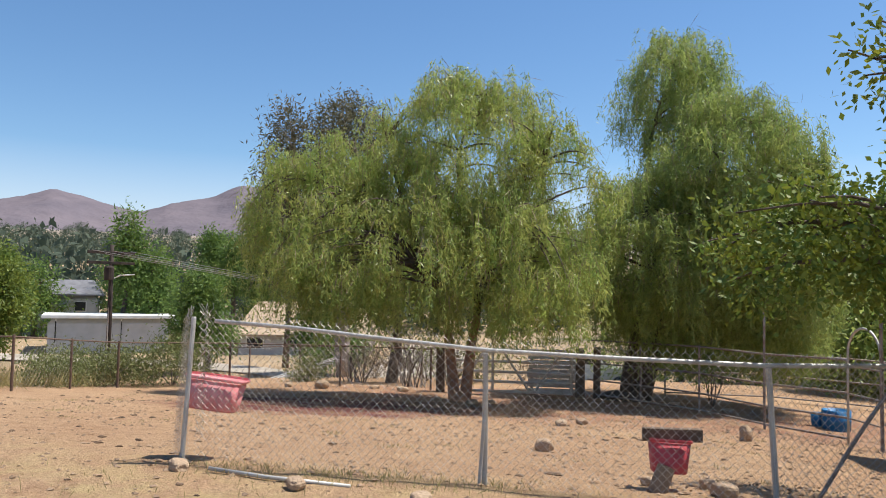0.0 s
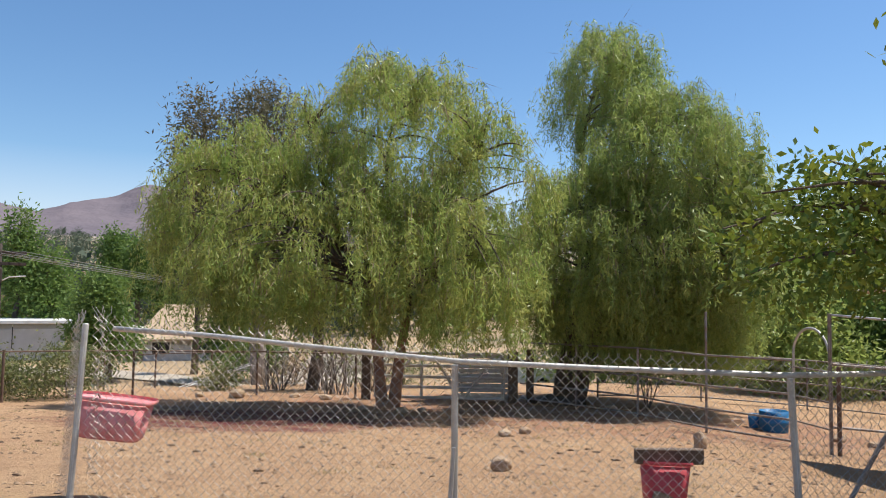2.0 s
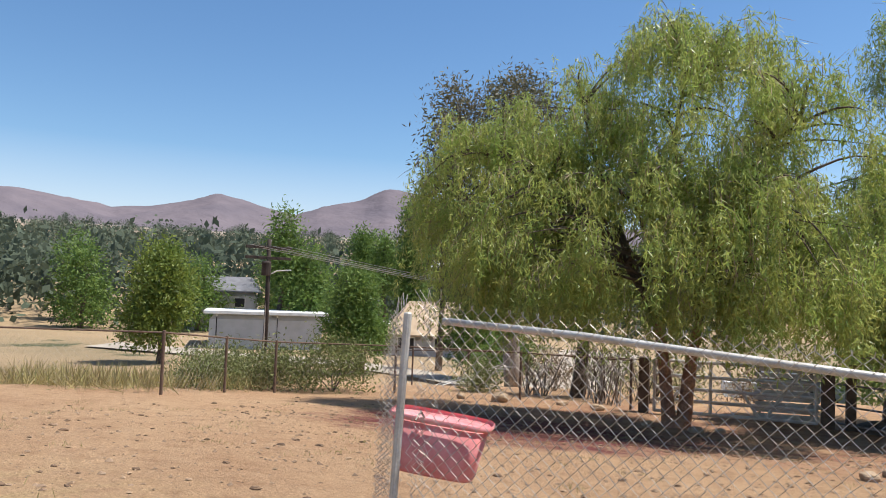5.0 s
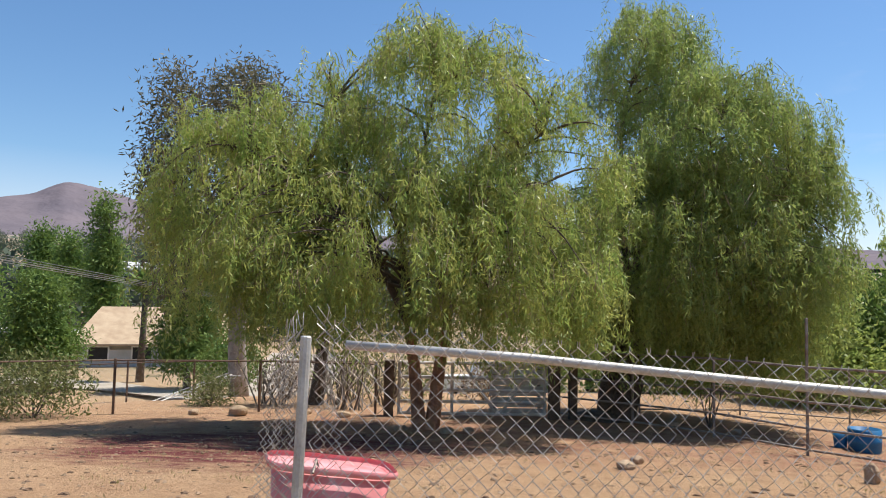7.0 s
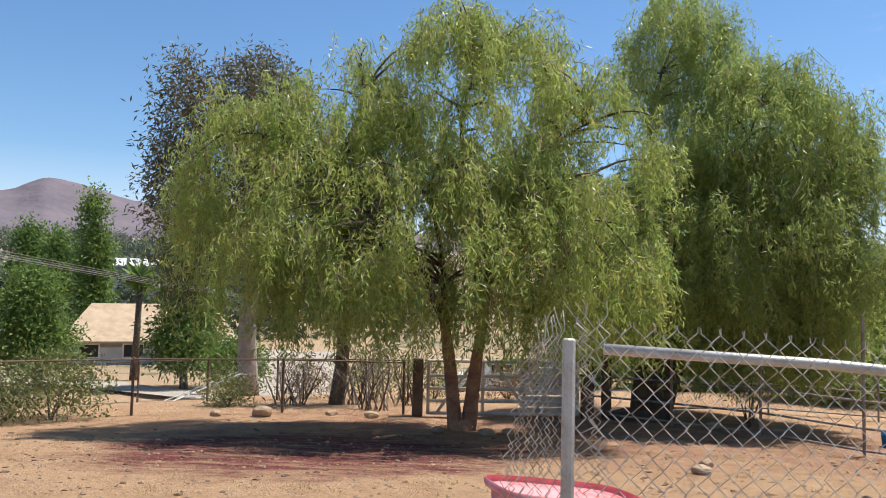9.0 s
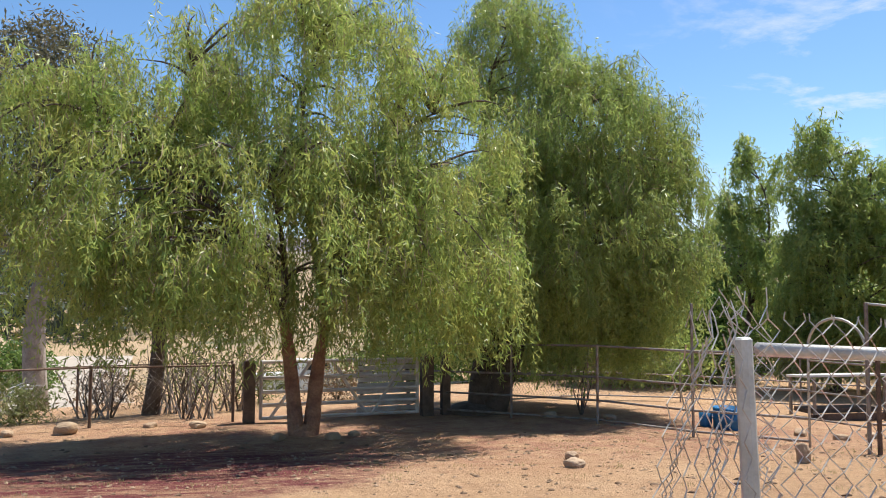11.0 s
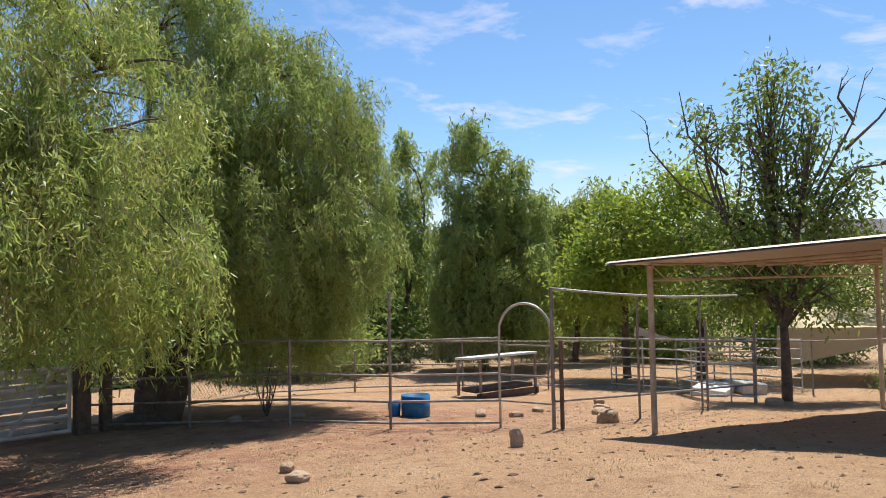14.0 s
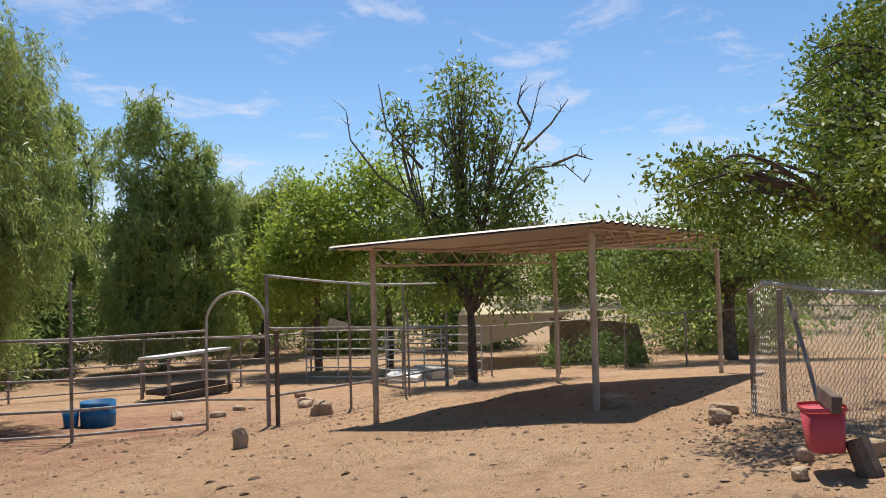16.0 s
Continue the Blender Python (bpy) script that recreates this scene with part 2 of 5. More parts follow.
DRYGRASS = mat("dry_grass", (0.42, 0.33, 0.17), 0.9, 0, 0.3, 2, 0, 20, tint=(0.28, 0.27, 0.10), translucent=0.3, island=True)
ROCK = mat("tan_rock", (0.43, 0.32, 0.215), 0.9, 0, 0.3, 6, 0.8, 40, tint=(0.30, 0.20, 0.13), random_ob=True, bump_dist=0.02)
PEBBLE = mat("pebble", (0.40, 0.28, 0.18), 0.95, 0, 0.3, 2, 0, 30, tint=(0.21, 0.14, 0.095), island=True)
ROOFTIN = mat("painted_tin_roof", (0.46, 0.40, 0.34), 0.55, 0.2, 0.12, 3, 0.1, 50, tint=(0.45, 0.37, 0.31))
TRUSS = mat("cream_truss_paint", (0.52, 0.44, 0.34), 0.6, 0.1, 0.2, 5, 0.2, 60, tint=(0.38, 0.28, 0.20))
WHITE = mat("white_paint", (0.74, 0.74, 0.72), 0.6, 0, 0.08, 2, 0.1, 40, tint=(0.6, 0.59, 0.56))
STUCCO = mat("grey_stucco", (0.50, 0.50, 0.50), 0.9, 0, 0.12, 1, 0.3, 40, tint=(0.42, 0.42, 0.41))
TANROOF = mat("tan_shingle", (0.46, 0.35, 0.235), 0.9, 0, 0.2, 1.5, 0.4, 12, tint=(0.36, 0.26, 0.17))
DARK = mat("dark_recess", (0.03, 0.03, 0.032), 0.6, 0, 0.2, 3, 0, 20)
GREYROOF = mat("grey_shingle", (0.20, 0.20, 0.215), 0.9, 0, 0.2, 1.5, 0.3, 12)
TARP = mat("cream_shade_cloth", (0.66, 0.58, 0.40), 0.85, 0, 0.1, 2, 0.4, 25, tint=(0.66, 0.56, 0.38), translucent=0.35)
NET = mat("brown_shade_net", (0.16, 0.12, 0.07), 0.9, 0, 0.25, 3, 0.3, 60, tint=(0.25, 0.18, 0.10))
POLEWOOD = mat("creosote_pole", (0.055, 0.042, 0.035), 0.85, 0, 0.3, 3, 0.4, 40)
# bare hill colour shifted to mauve-grey, so the distance haze is painted in
HILL = mat("hazy_dry_hill", (0.17, 0.145, 0.16), 1.0, 0, 0.12, 0.004, 0.3, 0.012, tint=(0.14, 0.123, 0.142), bump_dist=50.0, spec=0.0)
PAVE = mat("pale_road", (0.40, 0.35, 0.29), 0.98, 0, 0.15, 0.5, 0.2, 8, spec=0.05)
BLACK = mat("black_rubber", (0.02, 0.02, 0.02), 0.6, 0, 0.2, 5, 0.2, 30)

# ---- geometry helpers ----


class Geo:
    """Collects vertices and faces of one mesh."""

    def __init__(self):
        self.v, self.f = [], []

    def add(self, verts, faces):
        k = len(self.v)
        self.v += [tuple(p) for p in verts]
        self.f += [tuple(i + k for i in q) for q in faces]
        return self

    def box(self, c, size, rz=0.0, rx=0.0, ry=0.0):
        m = pose(*c, rx, ry, rz)
        x, y, z = (s / 2 for s in size)
        b = min(x, y, z) * 0.18
        vs = []
        for zz, k in ((-z, b), (-z + b, 0), (z - b, 0), (z, b)):
            vs += [(-x + k, -y + k, zz), (x - k, -y + k, zz), (x - k, y - k, zz), (-x + k, y - k, zz)]
        fs = [(3, 2, 1, 0), (12, 13, 14, 15)]
        for r in range(3):
            for i in range(4):
                j = (i + 1) % 4
                fs.append((r * 4 + i, r * 4 + j, r * 4 + 4 + j, r * 4 + 4 + i))
        return self.add([m @ Vector(p) for p in vs], fs)

    def tube(self, pts, r, sides=8, cap=True):
        pts = [Vector(p) for p in pts]
        rs = r if isinstance(r, (list, tuple)) else [r] * len(pts)
        vs, fs = [], []
        side = None
        for i, p in enumerate(pts):
            d = (pts[min(i + 1, len(pts) - 1)] - pts[max(i - 1, 0)])
            if d.length < 1e-9:
                d = Vector((0, 0, 1))
            d.normalize()
            if side is None:
                side = d.orthogonal().normalized()
            else:
                side = (side - d * side.dot(d))
                side = side.normalized() if side.length > 1e-6 else d.orthogonal().normalized()
            up = d.cross(side)
            for k in range(sides):
                a = 2 * math.pi * k / sides
                vs.append(p + (side * math.cos(a) + up * math.sin(a)) * rs[i])
        for i in range(len(pts) - 1):
            for k in range(sides):
                j = (k + 1) % sides
                fs.append((i * sides + k, i * sides + j, (i + 1) * sides + j, (i + 1) * sides + k))
        if cap:
            fs.append(tuple(range(sides))[::-1])
            fs.append(tuple((len(pts) - 1) * sides + k for k in range(sides)))
        return self.add(vs, fs)

    def lathe(self, c, rings, sides=24, squash=1.0):
        """rings: (radius, z) from outside bottom round to inside bottom."""
        vs, fs = [], []
        for r, z in rings:
            for k in range(sides):
                a = 2 * math.pi * k / sides
                vs.append((c[0] + r * math.cos(a), c[1] + r * squash * math.sin(a), c[2] + z))
        for i in range(len(rings) - 1):
            for k in range(sides):
                j = (k + 1) % sides
                fs.append((i * sides + k, i * sides + j, (i + 1) * sides + j, (i + 1) * sides + k))
        fs.append(tuple(range(sides))[::-1])
        fs.append(tuple((len(rings) - 1) * sides + k for k in range(sides)))
        return self.add(vs, fs)

    def mesh(self, name, material, smooth=False):
        me = bpy.data.meshes.new(name)
        me.from_pydata(self.v, [], self.f)
        me.materials.append(material)
        if smooth:
            me.polygons.foreach_set("use_smooth", [True] * len(me.polygons))
        me.update()
        return me


def part(name, geo, material, parent, label="", smooth=False):
    ob = new(name, geo.mesh(name, material, smooth))
    if parent is not None:
        ob.parent = parent
    if label:
        ob["label"] = label
    return ob


def thing(name, at=(0, 0, 0), label="", category="", group="", kind=""):
    ob = new(name)
    ob.empty_display_size = 0.2
    return tagged(ob, label, category, group, kind)


def quads_mesh(name, co, material):
    """co: (n, 4, 3) corners of n loose quads."""
    n = len(co)
    me = bpy.data.meshes.new(name)
    me.vertices.add(n * 4)
    me.vertices.foreach_set("co", np.ascontiguousarray(co, dtype=np.float32).ravel())
    me.loops.add(n * 4)
    me.loops.foreach_set("vertex_index", np.arange(n * 4, dtype=np.int32))
    me.polygons.add(n)
    me.polygons.foreach_set("loop_start", np.arange(0, n * 4, 4, dtype=np.int32))
    me.materials.append(material)
    me.update(calc_edges=True)
    return me


def leaf_quads(c, d, length, width, rng):
    """Pointed leaves at c along d."""
    n = len(c)
    d = d / (np.linalg.norm(d, axis=1, keepdims=True) + 1e-9)
    r = rng.normal(size=(n, 3))
    s = np.cross(d, r)
    s /= np.linalg.norm(s, axis=1, keepdims=True) + 1e-9
    ln = (length * rng.uniform(0.65, 1.3, (n, 1)))
    wd = (width * rng.uniform(0.7, 1.3, (n, 1))) / 2
    mid = c + d * ln * 0.45
    return np.stack([c, mid + s * wd, c + d * ln, mid - s * wd], 1)


def sm(a, b, v):
    t = min(1.0, max(0.0, (v - a) / (b - a)))
    return t * t * (3 - 2 * t)


# ---- the lie of the land ----
LEFT = ([0, 20, 27, 36, 60, 100, 150, 250, 600, 1800, 3000, 4600], [-1.2, -2.1, -2.9, -3.7, -4.1, -3.0, 0.0, 7, 27, 120, 200, 260])
RIGHT = ([0, 20, 27, 60, 150, 600, 1800, 4600], [-1.2, -1.6, -1.9, -2.6, 0, 20, 80, 160])


def lie(x, y):
    """The height of the ground."""
    yy = y if y <= 14 else 14 + 0.35 * (min(y, 24) - 14)
    yy = yy if yy > 3.2 else 3.2 + 0.2 * (max(yy, -6) - 3.2)
    z = 0.40 - 0.093 * yy - 0.06 * max(0.0, min(x, 20) - 5)
    r = math.hypot(x - 3, y - 8)
    if r > 13:
        az = math.degrees(math.atan2(x - 3, y - 8))
        k = sm(22, -12, az) if az > -120 else 0.0
        far = k * float(np.interp(r, *LEFT)) + (1 - k) * float(np.interp(r, *RIGHT))
        w = sm(13, 27, r)
        z = z * (1 - w) + far * w
    return z


def ground_z(x, y):
    r = math.hypot(x - 3, y - 8)
    k = 0.035 * (1 if r < 30 else 0)
    return lie(x, y) + k * noise.noise(Vector((x * 0.7, y * 0.7, 0))) + 0.4 * k * noise.noise(Vector((x * 2.6, y * 2.6, 3)))


def build_ground():
    rings = [0.0]
    r = 0.12
    while r < 4700:
        rings.append(r)
        r += max(0.14, r * 0.022) if r < 40 else r * 0.07
    seg = 300
    vs, fs = [(3, 8, ground_z(3, 8))], []
    for q in rings[1:]:
        for k in range(seg):
            a = 2 * math.pi * k / seg
            x, y = 3 + q * math.cos(a), 8 + q * math.sin(a)
            vs.append((x, y, ground_z(x, y)))
    for k in range(seg):
        fs.append((0, 1 + k, 1 + (k + 1) % seg))
    for i in range(len(rings) - 2):
        for k in range(seg):
            j = (k + 1) % seg
            fs.append((1 + i * seg + k, 1 + (i + 1) * seg + k, 1 + (i + 1) * seg + j, 1 + i * seg + j))
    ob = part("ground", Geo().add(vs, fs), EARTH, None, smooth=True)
    tagged(ob, "dry sandy earth yard sloping gently down to scrubby fields with painted haze", "ground", kind="structure")


build_ground()


def build_mountains():
    """Two bare ridges beyond the valley."""
    az = [-90, -70, -62, -56, -50, -46.5, -43, -40.5, -37.5, -35.6, -34.3, -32.5, -30.8, -28.5, -25.8, -21, -12, 5, 40, 70]
    el = [3.6, 4.4, 5.0, 5.75, 4.9, 5.5, 6.25, 5.7, 5.2, 5.95, 6.2, 6.6, 7.45, 7.0, 6.4, 5.5, 4.9, 4.3, 3.8, 3.6]
    vs, fs, n, rows = [], [], 420, 26
    for i in range(n + 1):
        a = -90 + 160 * i / n
        e = float(np.interp(a, az, el))
        for j in range(rows + 1):
            t = j / rows
            rad = 2700 + 1900 * t
            prof = sm(0.0, 0.68, t) ** 0.9 if t < 0.68 else 1 - 0.5 * sm(0.68, 1.0, t)
            x, y = rad * math.sin(radians(a)), rad * math.cos(radians(a))
            top = math.tan(radians(e)) * 4000
            nz = noise.fractal(Vector((x / 420, y / 420, 1.7)), 1.0, 2.0, 6)
            vs.append((x, y, 130 + (top - 130) * prof + nz * 42 * prof * (1.0 - 0.55 * sm(0.5, 0.68, t))))
    for i in range(n):
        for j in range(rows):
            k = i * (rows + 1) + j
            fs.append((k, k + rows + 1, k + rows + 2, k + 1))
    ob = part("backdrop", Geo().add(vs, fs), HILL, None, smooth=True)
    tagged(ob, "distant bare brown mountains above the valley, haze mixed into their colour", "mountains", kind="structure")


build_mountains()

# ---- chain-link, pipes and posts ----


def chain_mesh(geo, p0, p1, low, high, pitch=0.038, r=0.0022, wave=0.0, spikes=True, sides=3, seed=1):
    """Woven wire from p0 to p1 in plan; low and high give the z of the lower and upper edge along 0..1."""
    rng = random.Random(seed)
    d = Vector((p1[0] - p0[0], p1[1] - p0[1], 0))
    length = d.length
    u = d / length
    nrm = Vector((-u.y, u.x, 0))
    n = max(2, int(length / pitch))
    for i in range(n):
        t = (i + 0.5) / n
        z0, z1 = low(t), high(t)
        m = max(3, int((z1 - z0) / pitch))
        pts = []
        lean = rng.uniform(-0.006, 0.006)
        for k in range(m + 1):
            q = k / m
            s = (t * length) + (pitch * 0.52 if (k + i) % 2 else -pitch * 0.52) + lean * q
            off = wave * math.sin(t * 9 + q * 2.2) + (0.005 if k % 2 else -0.005)
            pts.append(Vector((p0[0], p0[1], 0)) + u * s + nrm * off + Vector((0, 0, z0 + (z1 - z0) * q)))
        if spikes:
            e = pts[-1] + Vector((0, 0, pitch * 0.9)) + u * (pitch * 1.04 if (m + 1 + i) % 2 else -pitch * 1.04)
            pts += [e, e + Vector((0, 0, 0.02)) + u * rng.uniform(-0.008, 0.008)]
        geo.tube(pts, r, sides, cap=False)
    return geo


def lin(a, b):
    return lambda t: a + (b - a) * t


def post(parent, name, x, y, z0, z1, r=0.03, material=None, dx=0.0, dy=0.0, cap=True, sides=10, label=""):
    g = Geo()
    ring = [(x, y, z0), (x + dx * 0.5, y + dy * 0.5, (z0 + z1) / 2), (x + dx, y + dy, z1 - 0.006), (x + dx, y + dy, z1)]
    g.tube(ring, [r, r, r, r * 0.8], sides)
    return part(name, g, material or GALV, parent, label)


# the torn yard fence that the walk goes round
fence = thing("chain_link_fence", label="sagging galvanized chain-link fence with a torn loose end", category="fence")
post(fence, "post", 0.0, 3.20, -0.1, 1.40, 0.022, GALV, 0.015, 0.10)
post(fence, "post", 2.72, 3.42, -0.2, 1.17, 0.023, GALV, -0.01, 0)
post(fence, "post", 4.97, 3.56, -0.2, 1.13, 0.023, GALV, -0.07, 0)
post(fence, "post", 7.33, 4.90, -0.4, 1.13, 0.03, OLDPIPE)
post(fence, "post", 7.45, 4.62, -0.4, 1.12, 0.035, OLDPIPE)
rail_pts = [(0.15, 3.44, 1.36), (0.9, 3.45, 1.325), (1.8, 3.44, 1.255), (2.72, 3.44, 1.19), (3.7, 3.5, 1.165), (4.9, 3.6, 1.145), (5.9, 4.15, 1.14), (6.9, 4.72, 1.2), (7.2, 4.85, 1.10), (7.33, 4.9, 1.08)]
part("top_rail", Geo().tube(rail_pts, 0.019, 10), GALV, fence, "bent galvanized top rail", True)
part("fallen_rail", Geo().tube([(0.42, 3.0, 0.135), (1.0, 2.93, 0.125), (1.75, 2.9, 0.12)], 0.018, 8), GALV, fence, "fallen rail lying in the weeds", True)
part("brace_pipe", Geo().tube([(2.715, 3.38, 0.62), (2.69, 3.33, 0.05)], 0.016, 8), GALV, fence)
part("brace_pipe", Geo().tube([(6.07, 4.46, 1.1), (5.68, 4.3, 0.55), (5.3, 4.15, -0.05)], 0.017, 8), OLDPIPE, fence, "leaning brace pipe")
part("wire_mesh", chain_mesh(Geo(), (0.05, 3.32), (2.72, 3.40), lin(0.12, 0.08), lin(1.42, 1.24), wave=0.035, pitch=0.035), WIRE, fence)
part("wire_mesh", chain_mesh(Geo(), (2.72, 3.40), (4.92, 3.55), lin(0.08, 0.06), lin(1.24, 1.19), wave=0.02, seed=2, pitch=0.035), WIRE, fence)
part("wire_mesh", chain_mesh(Geo(), (4.92, 3.55), (7.33, 4.92), lin(0.06, -0.2), lin(1.19, 1.18), wave=0.05, seed=3, r=0.0026, pitch=0.034), WIRE, fence)
part("wire_mesh", chain_mesh(Geo(), (7.36, 4.85), (8.6, 3.2), lin(-0.2, -0.12), lin(1.13, 1.2), wave=0.05, seed=4), WIRE, fence)
# the loose end of the wire, slumped past the end post
rs = random.Random(5)
for i in range(14):
    t = i / 13
    pts = []
    for k in range(34):
        q = k / 33
        spread = (0.17 + 0.40 * (1 - q) ** 0.75) * t
        zig = (0.013 + 0.009 * (1 - q)) * (1 if (k + i) % 2 else -1) * rs.uniform(0.8, 1.2)
        pts.append((-0.01 - spread * 0.5 + zig, 3.27 + spread * 0.45 + zig * 0.6 + 0.028 * math.sin(q * 7 + i) + rs.uniform(-0.006, 0.006), 0.10 + q * (1.33 - 0.05 * t) + rs.uniform(-0.006, 0.006)))
    if i % 2 == 0:
        e = Vector(pts[-1])
        w = rs.uniform(-0.025, 0.025)
        pts += [tuple(e + Vector((w * 0.6, 0.01, 0.04))), tuple(e + Vector((w, 0.02, 0.055 + rs.uniform(0, 0.03)))), tuple(e + Vector((w * 1.9, 0.03, 0.04)))]
    part("loose_wire", Geo().tube(pts, 0.0019, 4, cap=False), WIRE, fence, "torn and bunched chain-link strand")
# the crumpled wire bunched against the rail side of the end post
for i in range(5):
    x0, y0 = 0.05 + 0.02 * i, 3.31 + rs.uniform(-0.05, 0.05)
    pts = []
    for k in range(30):
        q = k / 29
        zig = (0.02 if (k + i) % 2 else -0.02) * rs.uniform(0.6, 1.3)
        pts.append((x0 + zig + 0.02 * math.sin(q * 9 + i), y0 + 0.04 * math.sin(q * 11 + 2 * i) + 0.08 * q, 0.35 + 1.12 * q + rs.uniform(-0.01, 0.01)))
    pts.append((pts[-1][0] + rs.uniform(-0.05, 0.05), pts[-1][1], pts[-1][2] + 0.05))
    part("loose_wire", Geo().tube(pts, 0.0018, 4, cap=False), WIRE, fence, "torn and bunched chain-link strand")

# tubs
def tub(c, w, h, tilt, label, square=True, turn=0.0, material=PINK):
    """A flat-backed feed tub: tapered shell with a rolled rim."""
    t = thing("feed_tub", label=label, category="tub")
    m = pose(*c, tilt[0], tilt[1], turn)
    n = 28
    def ring(wx, wy, z):
        out = []
        for k in range(n):
            a = 2 * math.pi * k / n
            ca, sa = math.cos(a), math.sin(a)
            p = 4.5 if square else 2.0
            q = (abs(ca) ** p + abs(sa) ** p) ** (-1 / p)
            out.append(m @ Vector((wx * q * ca, wy * q * sa, z)))
        return out
    d = 0.72 if square else 1.0
    hw = w / 2
    def shell(rings):
        gg = Geo()
        vs, fs = [], []
        for r in rings:
            vs += ring(*r)
        for i in range(len(rings) - 1):
            for k in range(n):
                j = (k + 1) % n
                fs.append((i * n + k, i * n + j, i * n + n + j, i * n + n + k))
        fs.append(tuple(range(n))[::-1])
        if len(rings) > 4:
            fs.append(tuple((len(rings) - 1) * n + k for k in range(n)))
        return gg.add(vs, fs)
    part("shell", shell([(hw * 0.78, hw * 0.78 * d, 0), (hw * 0.82, hw * 0.82 * d, 0.015), (hw * 0.96, hw * 0.96 * d, h * 0.93), (hw * 0.93, hw * 0.93 * d, h * 0.93), (hw * 0.79, hw * 0.79 * d, 0.02)]), material, t, smooth=True)
    part("rim", shell([(hw * 0.955, hw * 0.955 * d, h * 0.90), (hw * 1.04, hw * 1.04 * d, h * 0.91), (hw * 1.06, hw * 1.06 * d, h * 0.96), (hw * 1.03, hw * 1.03 * d, h), (hw * 0.95, hw * 0.95 * d, h * 0.99), (hw * 0.93, hw * 0.93 * d, h * 0.92)][:4]), material, t, smooth=True)
    return t


tub((0.02, 3.66, 0.52), 0.55, 0.31, (-2, 7), "large sun-bleached pink plastic feed tub hung on the fence", turn=18, material=PINKIN)
part("hook", Geo().tube([(0.04, 3.5, 0.82), (0.04, 3.44, 0.88), (0.04, 3.38, 0.84)], 0.006, 6), OLDPIPE, bpy.data.objects["feed_tub"])
tub((4.17, 4.15, 0.16), 0.36, 0.29, (-3, 2), "faded red plastic feed tub beside a leaning timber post", turn=12, material=PINK)
pp = thing("timber_feed_post", label="leaning weathered timber post with a short plank nailed on top", category="post")
part("post", Geo().tube([(4.0, 3.84, -0.2), (4.08, 3.90, 0.05), (4.15, 3.97, 0.24)], [0.085, 0.08, 0.075], 9), OLDWOOD, pp)
part("plank", Geo().box((4.2, 4.12, 0.485), (0.5, 0.06, 0.11), rz=11, rx=3), OLDWOOD, pp)


# ---- round pen and yard pipes ----
pen = thing("pipe_corral", label="round pen of weathered steel pipe rails and posts", category="corral")
PENP = [(3.61, 17.03), (4.93, 15.66), (6.13, 14.22), (7.37, 12.75)]
def run_rails(parent, pts, offs, r=0.021, material=OLDPIPE):
    for h in offs:
        part("rail", Geo().tube([(x, y, lie(x, y) + h) for x, y in pts], r, 8), material, parent)
run_rails(pen, [(2.2, 18.3)] + PENP, (0.10, 0.47, 0.92, 1.52))
for x, y in PENP[:2]:
    post(pen, "post", x, y, lie(x, y) - 0.2, lie(x, y) + 1.55, 0.026, OLDPIPE)
post(pen, "tall_post", 6.13, 14.22, -1.2, 1.40, 0.026, OLDPIPE)
R2 = [(7.72, 11.8), (10.15, 12.0), (13.1, 12.5), (15.9, 13.0)]
run_rails(pen, R2, (0.45, 1.47))
for x, y in R2[1:]:
    post(pen, "post", x, y, lie(x, y) - 0.2, lie(x, y) + 1.9, 0.024, OLDPIPE)
post(pen, "tall_post", 7.69, 11.81, -1.1, 1.44, 0.03, OLDPIPE)
post(pen, "post", 7.79, 11.72, -1.1, 0.58, 0.036, RUST)
part("overhead_pipe", Geo().tube([(7.69, 11.81, 1.42), (9.3, 11.9, 1.30), (11.2, 12.0, 1.2), (13.7, 12.1, 1.17)], 0.02, 8), GALV, pen, "long overhead pipe", True)
for x, y in ((10.15, 12.0), (12.6, 12.3)):
    post(pen, "tall_post", x, y, lie(x, y), 1.25, 0.02, OLDPIPE)
# back side of the pen and its chain-link
BACK = [(4.2, 19.6), (7.2, 21.6), (10.2, 22.0), (13.3, 20.9), (15.4, 19.4), (17.1, 18.2)]
back = thing("back_fence", label="low chain-link fence with pipe rails behind the round pen", category="fence")
run_rails(back, BACK, (0.12, 0.75, 1.42), 0.02)
for i, (x, y) in enumerate(BACK):
    post(back, "post", x, y, lie(x, y) - 0.2, lie(x, y) + 1.45, 0.025, OLDPIPE)
for i in range(len(BACK) - 1):
    (x0, y0), (x1, y1) = BACK[i], BACK[i + 1]
    a, b = lie(x0, y0), lie(x1, y1)
    part("wire_mesh", chain_mesh(Geo(), (x0, y0), (x1, y1), lin(a + 0.1, b + 0.1), lin(a + 1.4, b + 1.4), pitch=0.06, r=0.0038, spikes=False, seed=20 + i), OLDPIPE, back)
# arched walk-through gate
arch = thing("arch_gate", label="arched pipe gateway standing open in the round pen", category="gate")
ax0, ax1 = Vector((7.37, 12.75, 0)), Vector((7.69, 11.83, 0))
pts = [(ax0.x, ax0.y, -1.0), (ax0.x, ax0.y, 0.3)]
for k in range(1, 14):
    a = math.pi * k / 14
    c = (ax0 + ax1) / 2 + (ax0 - ax1) / 2 * math.cos(a)
    pts.append((c.x, c.y, 0.68 + 0.50 * math.sin(a)))
pts += [(ax1.x, ax1.y, 0.3), (ax1.x, ax1.y, -1.0)]
part("arch", Geo().tube(pts, 0.022, 9), GALV, arch, "bent pipe arch", True)
